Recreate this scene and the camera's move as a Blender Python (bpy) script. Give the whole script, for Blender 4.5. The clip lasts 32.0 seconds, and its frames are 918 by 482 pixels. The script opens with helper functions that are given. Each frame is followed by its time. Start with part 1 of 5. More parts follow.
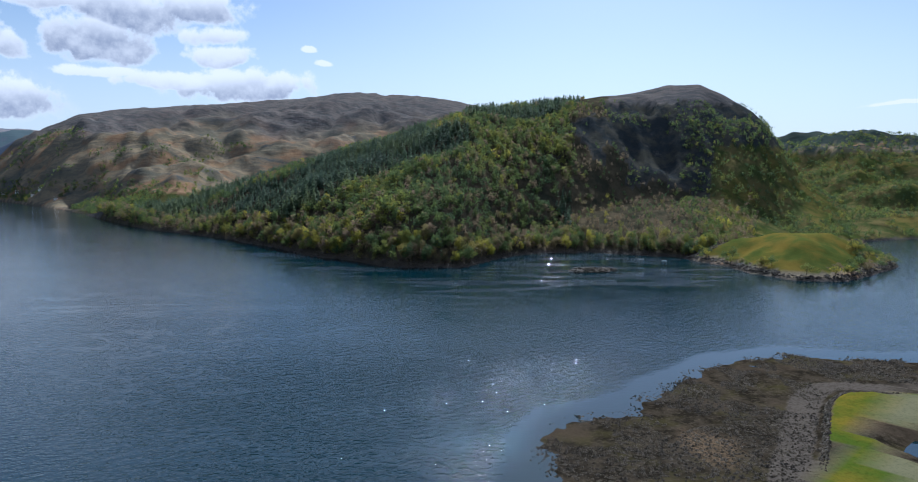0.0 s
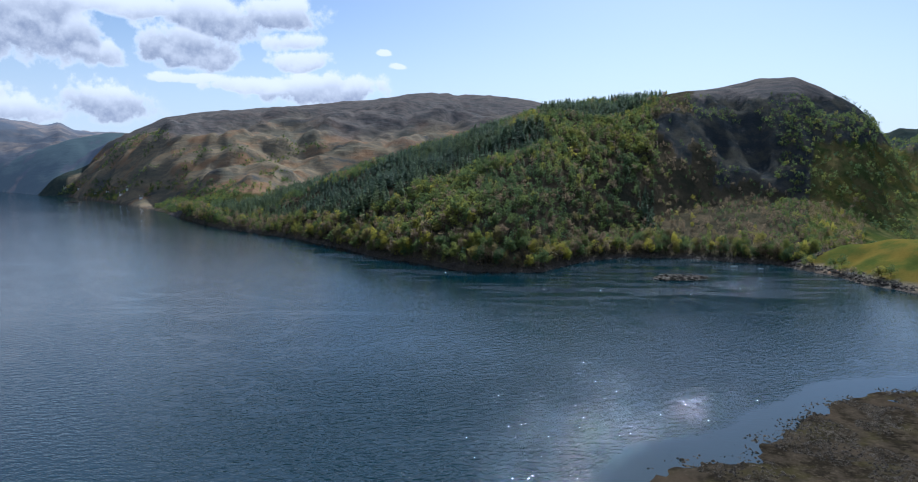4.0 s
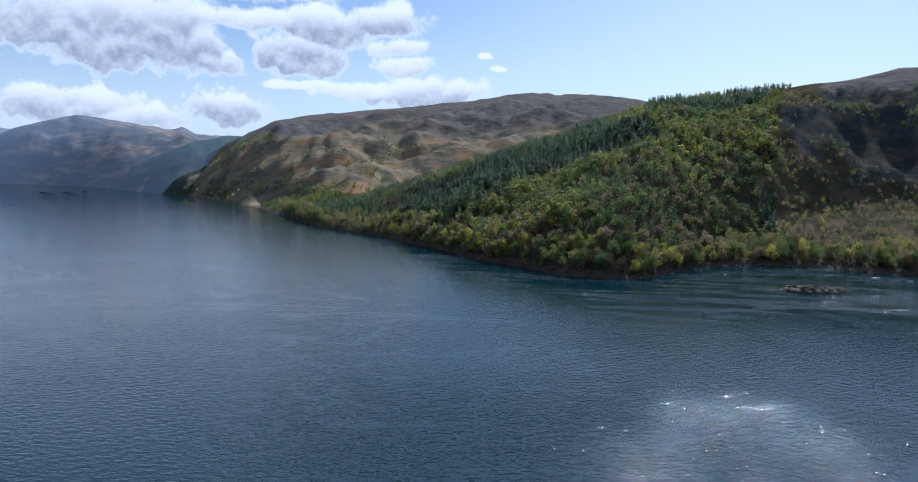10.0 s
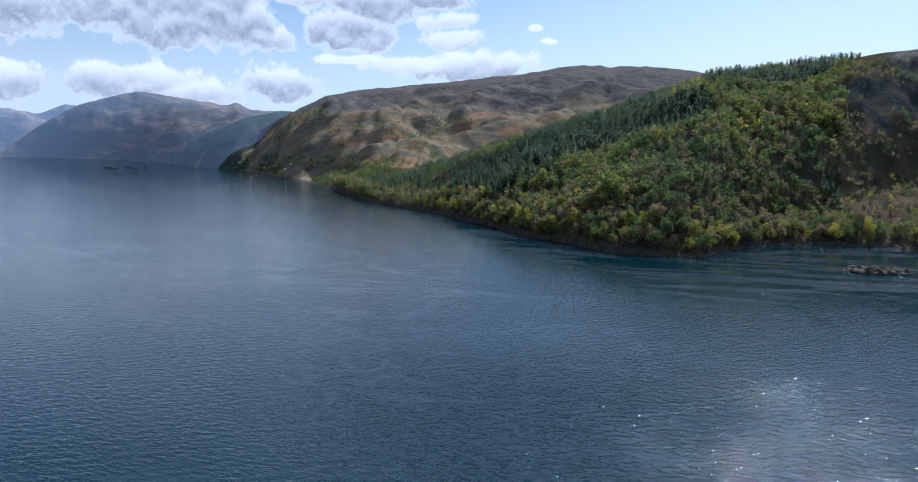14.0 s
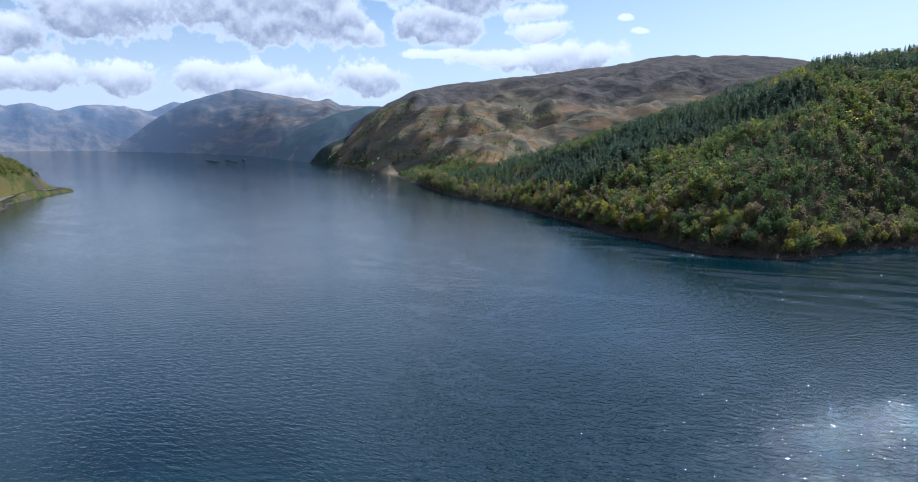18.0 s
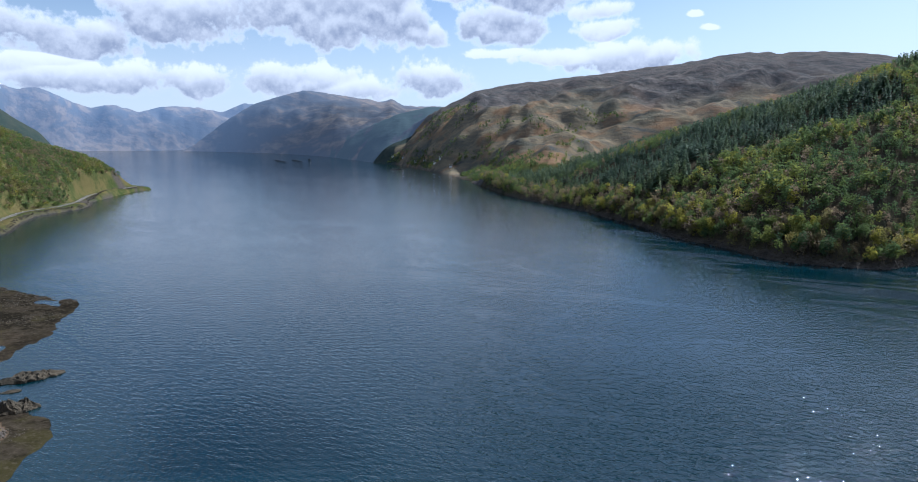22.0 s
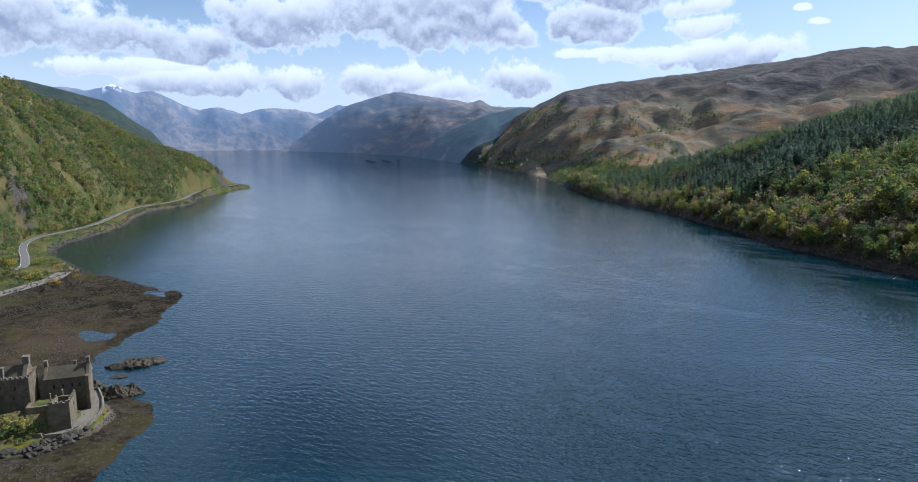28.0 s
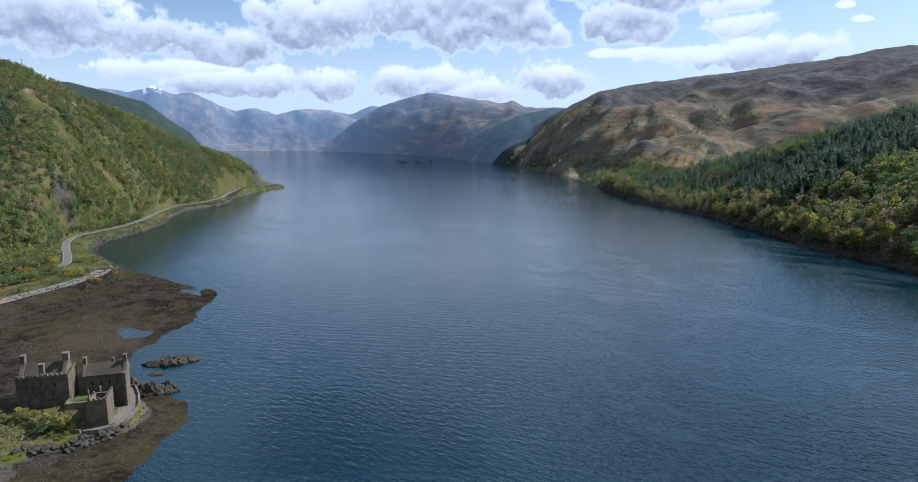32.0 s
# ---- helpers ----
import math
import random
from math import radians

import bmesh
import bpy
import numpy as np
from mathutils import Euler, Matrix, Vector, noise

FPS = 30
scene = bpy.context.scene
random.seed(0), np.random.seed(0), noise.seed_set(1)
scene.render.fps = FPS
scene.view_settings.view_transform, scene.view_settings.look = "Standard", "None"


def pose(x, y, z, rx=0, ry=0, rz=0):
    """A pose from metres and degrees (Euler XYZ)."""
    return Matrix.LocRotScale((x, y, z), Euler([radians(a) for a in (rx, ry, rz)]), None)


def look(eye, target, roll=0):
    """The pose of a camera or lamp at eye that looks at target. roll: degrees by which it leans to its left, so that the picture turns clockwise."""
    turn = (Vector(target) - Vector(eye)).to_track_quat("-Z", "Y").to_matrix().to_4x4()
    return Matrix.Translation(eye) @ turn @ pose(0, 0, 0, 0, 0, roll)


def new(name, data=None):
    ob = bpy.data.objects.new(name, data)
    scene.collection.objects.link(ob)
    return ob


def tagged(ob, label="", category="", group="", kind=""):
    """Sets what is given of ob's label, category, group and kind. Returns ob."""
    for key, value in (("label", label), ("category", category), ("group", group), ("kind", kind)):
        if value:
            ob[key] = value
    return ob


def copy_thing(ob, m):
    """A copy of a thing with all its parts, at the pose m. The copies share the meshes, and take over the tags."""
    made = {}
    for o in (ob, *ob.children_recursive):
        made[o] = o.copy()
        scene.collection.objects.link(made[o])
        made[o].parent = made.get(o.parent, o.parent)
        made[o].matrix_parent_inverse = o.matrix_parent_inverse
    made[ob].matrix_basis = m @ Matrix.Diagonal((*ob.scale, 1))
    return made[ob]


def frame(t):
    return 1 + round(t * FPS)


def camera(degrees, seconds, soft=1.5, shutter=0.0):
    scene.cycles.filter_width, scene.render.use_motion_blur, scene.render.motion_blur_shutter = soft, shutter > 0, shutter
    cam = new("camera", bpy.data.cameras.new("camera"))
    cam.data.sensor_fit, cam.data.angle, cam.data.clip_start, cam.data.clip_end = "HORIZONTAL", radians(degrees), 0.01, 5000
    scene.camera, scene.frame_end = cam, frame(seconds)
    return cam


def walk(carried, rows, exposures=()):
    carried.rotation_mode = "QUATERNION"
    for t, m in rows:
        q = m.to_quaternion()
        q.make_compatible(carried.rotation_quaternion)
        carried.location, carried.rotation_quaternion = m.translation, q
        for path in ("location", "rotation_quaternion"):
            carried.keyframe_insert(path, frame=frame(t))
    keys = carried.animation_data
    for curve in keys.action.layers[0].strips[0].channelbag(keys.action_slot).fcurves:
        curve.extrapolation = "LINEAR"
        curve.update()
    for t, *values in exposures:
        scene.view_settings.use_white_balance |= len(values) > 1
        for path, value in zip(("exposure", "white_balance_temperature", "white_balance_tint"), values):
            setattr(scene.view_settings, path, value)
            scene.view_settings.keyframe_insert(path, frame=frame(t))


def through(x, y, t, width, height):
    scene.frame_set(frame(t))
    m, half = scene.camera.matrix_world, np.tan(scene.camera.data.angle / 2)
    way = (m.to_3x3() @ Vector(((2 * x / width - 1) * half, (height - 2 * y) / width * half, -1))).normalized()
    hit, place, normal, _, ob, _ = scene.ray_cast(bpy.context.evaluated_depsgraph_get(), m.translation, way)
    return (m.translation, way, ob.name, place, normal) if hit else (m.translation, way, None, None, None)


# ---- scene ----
cam = camera(71.07, 32.0, 1.0)
# seconds, x, y, z in metres, then yaw, pitch and roll in degrees
ROWS = [
    (0.0, -0.00, 0.00, 108.00, -0.000, -6.500, -0.198),
    (0.5, -0.50, 4.66, 107.88, 0.504, -6.497, -0.192),
    (1.0, -1.15, 9.56, 107.80, 1.024, -6.488, -0.184),
    (1.5, -1.67, 14.46, 107.53, 1.599, -6.486, -0.173),
    (2.0, -1.94, 19.35, 107.28, 2.460, -6.480, -0.160),
    (2.5, -2.08, 24.29, 106.77, 3.419, -6.513, -0.146),
    (3.0, -2.40, 29.48, 106.30, 4.237, -6.505, -0.136),
    (3.5, -2.96, 34.71, 105.73, 5.258, -6.456, -0.132),
    (5.5, -5.72, 54.82, 102.65, 9.123, -6.368, -0.148),
    (6.0, -6.30, 59.16, 102.05, 9.993, -6.337, -0.156),
    (6.5, -6.70, 62.73, 101.57, 11.333, -6.317, -0.166),
    (7.0, -7.16, 65.56, 101.26, 12.804, -6.298, -0.176),
    (7.5, -7.56, 67.72, 101.07, 13.563, -6.299, -0.183),
    (8.0, -8.01, 69.36, 100.99, 13.690, -6.279, -0.187),
    (8.5, -8.19, 70.50, 100.91, 13.892, -6.278, -0.187),
    (9.0, -8.19, 71.29, 100.86, 14.291, -6.246, -0.185),
    (9.5, -8.37, 71.87, 100.78, 14.666, -6.240, -0.181),
    (10.0, -8.65, 72.35, 100.60, 15.076, -6.237, -0.175),
    (10.5, -8.75, 72.67, 100.52, 15.579, -6.217, -0.170),
    (11.0, -8.87, 72.95, 100.60, 16.170, -6.200, -0.164),
    (11.5, -8.98, 73.16, 100.72, 16.569, -6.209, -0.158),
    (12.0, -8.94, 73.31, 100.80, 17.018, -6.236, -0.151),
    (12.5, -9.02, 73.44, 100.94, 17.613, -6.467, -0.142),
    (13.0, -9.26, 73.60, 101.06, 18.122, -7.052, -0.131),
    (13.5, -9.52, 73.70, 101.10, 18.705, -7.762, -0.115),
    (14.0, -9.77, 73.76, 101.20, 19.364, -8.476, -0.095),
    (14.5, -9.99, 73.90, 101.49, 20.039, -8.897, -0.068),
    (16.5, -10.03, 74.64, 103.03, 23.902, -9.047, 0.061),
    (17.0, -10.11, 74.94, 103.42, 24.886, -9.037, 0.092),
    (17.5, -10.21, 75.32, 103.79, 25.830, -9.053, 0.117),
    (18.0, -10.29, 75.82, 104.17, 26.846, -9.057, 0.138),
    (18.5, -10.53, 76.26, 104.68, 27.738, -9.077, 0.155),
    (19.0, -11.00, 76.68, 105.38, 28.713, -9.089, 0.168),
    (19.5, -11.33, 77.09, 105.68, 29.554, -9.102, 0.175),
    (20.0, -11.33, 77.44, 105.69, 30.402, -9.104, 0.176),
    (20.5, -11.23, 77.80, 105.79, 30.932, -9.064, 0.172),
    (21.0, -11.50, 78.11, 105.91, 31.405, -9.068, 0.166),
    (21.5, -11.74, 78.50, 105.98, 31.781, -9.069, 0.159),
    (22.0, -11.88, 78.83, 105.98, 32.270, -9.062, 0.152),
    (22.5, -11.99, 78.99, 106.06, 32.786, -9.074, 0.148),
    (23.0, -12.12, 79.25, 106.14, 33.325, -9.068, 0.144),
    (23.5, -12.38, 79.61, 106.14, 33.775, -9.066, 0.143),
    (24.0, -12.81, 79.96, 106.19, 34.253, -9.056, 0.144),
    (24.5, -13.12, 80.18, 106.16, 34.752, -9.049, 0.146),
    (25.0, -13.32, 80.42, 106.26, 35.409, -9.049, 0.145),
    (25.5, -13.49, 80.57, 106.34, 36.153, -9.051, 0.140),
    (27.5, -13.88, 81.50, 106.38, 39.284, -8.980, 0.096),
    (28.0, -13.99, 81.86, 106.57, 39.964, -8.989, 0.087),
    (28.5, -14.15, 82.19, 106.81, 40.338, -9.002, 0.080),
    (29.0, -14.45, 82.46, 106.88, 40.562, -9.005, 0.076),
    (29.5, -14.85, 82.69, 106.78, 40.798, -8.995, 0.073),
    (30.0, -15.27, 82.94, 106.74, 41.231, -8.976, 0.071),
    (30.5, -15.46, 83.12, 106.72, 41.603, -8.978, 0.063),
    (31.0, -15.75, 83.32, 106.81, 41.936, -8.968, 0.052),
    (31.5, -16.24, 83.44, 106.72, 42.314, -8.941, 0.038),
    (32.0, -16.78, 83.63, 106.68, 42.769, -8.932, 0.024),
]
walk(cam, [(t, pose(x, y, z, 90 + pitch, roll, yaw)) for t, x, y, z, yaw, pitch, roll in ROWS], [(0, 0.57, 5350, 10), (14, 0.62, 5350, 10), (22, 0.67, 5350, 10), (32, 0.66, 5350, 10)])

# ---- sky and sun ----
SUN_BEARING, SUN_HEIGHT = 13.0, 43.5


def node(tree, kind, **values):
    n = tree.nodes.new(kind)
    for key, value in values.items():
        n.inputs[int(key[1:])].default_value = value if not isinstance(value, bpy.types.NodeSocket) else n.inputs[int(key[1:])].default_value
        if isinstance(value, bpy.types.NodeSocket):
            tree.links.new(value, n.inputs[int(key[1:])])
    return n


def calc(tree, op, a, b=0.0, c=0.0):
    n = tree.nodes.new("ShaderNodeMath")
    n.operation = op
    for i, v in enumerate((a, b, c)):
        if isinstance(v, bpy.types.NodeSocket):
            tree.links.new(v, n.inputs[i])
        else:
            n.inputs[i].default_value = v
    return n.outputs[0]


def smooth(tree, value, low, high):
    n = tree.nodes.new("ShaderNodeMapRange")
    n.interpolation_type = "SMOOTHSTEP"
    tree.links.new(value, n.inputs[0])
    n.inputs[1].default_value, n.inputs[2].default_value = low, high
    return n.outputs[0]


def noise_at(tree, where, scale, detail=6.0, rough=0.55, distort=0.0):
    n = tree.nodes.new("ShaderNodeTexNoise")
    tree.links.new(where, n.inputs["Vector"])
    n.inputs["Scale"].default_value, n.inputs["Detail"].default_value = scale, detail
    n.inputs["Roughness"].default_value, n.inputs["Distortion"].default_value = rough, distort
    return n.outputs[0]


def mix_colour(tree, factor, a, b, blend="MIX"):
    n = tree.nodes.new("ShaderNodeMix")
    n.data_type, n.blend_type = "RGBA", blend
    for socket, v in ((n.inputs[0], factor), (n.inputs[6], a), (n.inputs[7], b)):
        if isinstance(v, bpy.types.NodeSocket):
            tree.links.new(v, socket)
        elif isinstance(v, float):
            socket.default_value = v
        else:
            socket.default_value = (*v, 1.0)
    return n.outputs[2]


# cumulus banks: bearing, height, half width, half height (degrees)
CLOUDS = [
    (-75.1, 8.5, 6.2, 2.9), (-68.7, 8.0, 3.6, 2.1), (-62.6, 7.3, 4.2, 2.2), (-54.8, 9.3, 5.5, 2.9), (-42.8, 10.4, 8.4, 3.6), (-36.2, 9.4, 2.3, 2.2),
    (-46.0, 4.6, 6.0, 1.7), (-41.9, 4.0, 4.7, 1.3), (-34.2, 4.7, 3.6, 1.9), (-54.0, 4.6, 3.6, 1.6), (-61.6, 4.2, 5.7, 1.6), (-68.1, 5.3, 3.6, 1.0), (-64.6, 5.7, 3.1, 0.7),
    (-28.8, 9.2, 3.8, 2.3), (-26.7, 11.4, 4.0, 2.0), (-21.4, 12.2, 3.2, 1.7), (-20.4, 10.3, 2.5, 1.0), (-19.7, 8.9, 2.6, 1.0), (-17.8, 6.4, 4.9, 1.5), (-34.3, 8.9, 1.1, 1.4),
    (-29.1, 7.1, 3.1, 0.5), (-23.8, 6.7, 3.6, 0.8), (-12.8, 9.8, 0.5, 0.3), (-11.5, 8.7, 0.7, 0.3), (34.1, 4.5, 2.1, 0.2), (-33.0, 12.0, 5.0, 1.0),
    (-50, 15.2, 13.0, 2.2), (-80, 13.5, 10.0, 3.0), (-31, 15.0, 6.5, 1.8),
]
world = bpy.data.worlds.new("sky")
scene.world = world
world.use_nodes = True
wt = world.node_tree
wt.nodes.clear()
sky = wt.nodes.new("ShaderNodeTexSky")
sky.sky_type, sky.sun_disc = "NISHITA", False
sky.sun_elevation, sky.sun_rotation = radians(SUN_HEIGHT), radians(SUN_BEARING)
sky.air_density, sky.dust_density, sky.ozone_density = 1.0, 1.0, 2.5
where = wt.nodes.new("ShaderNodeTexCoord").outputs["Generated"]
split = wt.nodes.new("ShaderNodeSeparateXYZ")
wt.links.new(where, split.inputs[0])
bearing = calc(wt, "MULTIPLY", calc(wt, "ARCTAN2", split.outputs[0], split.outputs[1]), 57.2958)
height = calc(wt, "MULTIPLY", calc(wt, "ARCSINE", split.outputs[2]), 57.2958)


def puffs_at(rise):
    """Billows, so many degrees above each place of the sky: round heads in three sizes."""
    spot = wt.nodes.new("ShaderNodeVectorMath")
    spot.inputs[1].default_value = (0, 0, rise * 0.01745)
    wt.links.new(where, spot.inputs[0])
    cells = wt.nodes.new("ShaderNodeTexVoronoi")
    cells.feature, cells.normalize = "F1", True
    wt.links.new(spot.outputs[0], cells.inputs["Vector"])
    cells.inputs["Scale"].default_value, cells.inputs["Detail"].default_value = 26.0, 3.0
    cells.inputs["Roughness"].default_value, cells.inputs["Lacunarity"].default_value = 0.55, 2.1
    heads = calc(wt, "MULTIPLY_ADD", cells.outputs["Distance"], -3.2, 0.95)
    return calc(wt, "MULTIPLY_ADD", noise_at(wt, spot.outputs[0], 20.0, 8.0, 0.62), 2.3, calc(wt, "MULTIPLY_ADD", heads, 0.55, -1.15))


coarse = noise_at(wt, where, 8.0, 3.0, 0.5)
up = calc(wt, "ADD", height, calc(wt, "MULTIPLY_ADD", coarse, 1.6, -0.8))
bank = low = None
for b, h, w, k in CLOUDS:
    du = calc(wt, "DIVIDE", calc(wt, "SUBTRACT", bearing, b), w)
    dv = calc(wt, "DIVIDE", calc(wt, "SUBTRACT", up, h), k)
    # flat bases, heaped tops
    sag = calc(wt, "MAXIMUM", dv, calc(wt, "MULTIPLY", dv, -1.5))
    one = calc(wt, "SUBTRACT", 1.0, calc(wt, "SQRT", calc(wt, "MULTIPLY_ADD", sag, sag, calc(wt, "MULTIPLY", du, du))))
    thick = calc(wt, "MULTIPLY", calc(wt, "MULTIPLY_ADD", dv, -0.55, 0.55), min(1.0, k / 2.2))
    if bank is None:
        bank, low = one, thick
    else:
        wins = smooth(wt, calc(wt, "SUBTRACT", one, bank), -0.25, 0.25)
        low = calc(wt, "MULTIPLY_ADD", calc(wt, "SUBTRACT", thick, low), wins, low)
        bank = calc(wt, "MAXIMUM", bank, one)
bank = calc(wt, "MAXIMUM", bank, -1.2)
billow_here, billow_above = puffs_at(0.0), puffs_at(0.8)
here = calc(wt, "ADD", calc(wt, "ADD", bank, 0.12), billow_here)
cover = smooth(wt, here, -0.30, 0.34)
# the sun stands above and behind: rims and tops shine, thick undersides are grey
lit = smooth(wt, calc(wt, "SUBTRACT", billow_here, billow_above), -0.5, 0.7)
deep = calc(wt, "MULTIPLY", smooth(wt, here, -0.05, 0.40), smooth(wt, low, 0.05, 0.60))
shade = calc(wt, "MULTIPLY", deep, calc(wt, "MULTIPLY_ADD", lit, -0.6, 1.0))
# unseen broken white cloud overhead and to the north, added to fill in light
fill_cloud = smooth(wt, noise_at(wt, where, 3.2, 6.0, 0.55), 0.42, 0.60)
behind_view = calc(wt, "MULTIPLY", smooth(wt, split.outputs[1], 0.25, -0.35), smooth(wt, height, 3.0, 12.0))
fill_cloud = calc(wt, "MULTIPLY", fill_cloud, calc(wt, "MULTIPLY", calc(wt, "MAXIMUM", behind_view, calc(wt, "MULTIPLY", smooth(wt, height, 17.0, 24.0), 0.65)), 0.8))
cover = calc(wt, "MAXIMUM", cover, fill_cloud)
shade = calc(wt, "MULTIPLY", shade, calc(wt, "SUBTRACT", 1.0, fill_cloud))
cloud_colour = mix_colour(wt, shade, (0.94, 0.95, 0.98), (0.33, 0.37, 0.48))
# a thin pale sheet behind the heaps, up the loch
veil = calc(wt, "MULTIPLY", smooth(wt, bearing, -26.0, -52.0), calc(wt, "MULTIPLY", smooth(wt, height, 10.0, 4.0), 0.6))
cloud_colour = mix_colour(wt, cover, (0.84, 0.89, 0.96), cloud_colour)
cover = calc(wt, "MAXIMUM", cover, veil)
# pale air low over the hills
haze = calc(wt, "MULTIPLY", smooth(wt, height, 15.0, -1.0), 0.75)
cloud_colour = mix_colour(wt, calc(wt, "MULTIPLY", haze, calc(wt, "SUBTRACT", 1.0, cover)), cloud_colour, (0.68, 0.81, 0.97))
cover = calc(wt, "MAXIMUM", cover, haze)
clear = wt.nodes.new("ShaderNodeBackground")
wt.links.new(sky.outputs[0], clear.inputs[0])
clear.inputs[1].default_value = 0.066
puffs = wt.nodes.new("ShaderNodeBackground")
wt.links.new(cloud_colour, puffs.inputs[0])
puffs.inputs[1].default_value = 0.66
both = wt.nodes.new("ShaderNodeMixShader")
wt.links.new(cover, both.inputs[0])
wt.links.new(clear.outputs[0], both.inputs[1])
wt.links.new(puffs.outputs[0], both.inputs[2])
wt.links.new(both.outputs[0], wt.nodes.new("ShaderNodeOutputWorld").inputs[0])

sun = new("sun", bpy.data.lights.new("sun", "SUN"))
sun.data.energy, sun.data.angle, sun.data.color = 5.0, radians(0.53), (1.0, 0.95, 0.87)
sb, sh = radians(SUN_BEARING), radians(SUN_HEIGHT)
sun.matrix_world = look((1000 * math.sin(sb) * math.cos(sh), 1000 * math.cos(sb) * math.cos(sh), 1000 * math.sin(sh)), (0, 0, 0))

# ---- materials ----
def material(name):
    m = bpy.data.materials.new(name)
    m.use_nodes = True
    t = m.node_tree
    return m, t, t.nodes["Principled BSDF"]


def feed(tree, socket, value):
    tree.links.new(value, socket)


def place_of(tree):
    return tree.nodes.new("ShaderNodeTexCoord").outputs["Object"]


def bump(tree, bsdf, value, strength, distance):
    n = tree.nodes.new("ShaderNodeBump")
    n.inputs["Strength"].default_value, n.inputs["Distance"].default_value = strength, distance
    tree.links.new(value, n.inputs["Height"])
    tree.links.new(n.outputs[0], bsdf.inputs["Normal"])
    return n


def mask(tree, name):
    n = tree.nodes.new("ShaderNodeAttribute")
    n.attribute_name = name
    return n.outputs["Fac"]


def speckled(name, dark, light, scale, rough=0.85, relief=0.05, metal=0.0, big=0.12):
    """A matt surface whose colour wanders between two tones, by grain and by stains."""
    m, t, b = material(name)
    p = place_of(t)
    grain, stain = noise_at(t, p, scale, 6.0, 0.65), noise_at(t, p, scale * big, 3.0, 0.5)
    both = calc(t, "ADD", calc(t, "MULTIPLY", grain, 0.6), calc(t, "MULTIPLY", stain, 0.6))
    feed(t, b.inputs["Base Color"], mix_colour(t, smooth(t, both, 0.35, 0.85), dark, light))
    b.inputs["Roughness"].default_value, b.inputs["Metallic"].default_value = rough, metal
    b.inputs["Specular IOR Level"].default_value = 0.2
    bump(t, b, grain, 0.6, relief)
    return m


def turned(tree, where, angle, scale):
    n = tree.nodes.new("ShaderNodeMapping")
    n.inputs["Rotation"].default_value = (0, 0, radians(angle))
    n.inputs["Scale"].default_value = scale
    tree.links.new(where, n.inputs[0])
    return n.outputs[0]


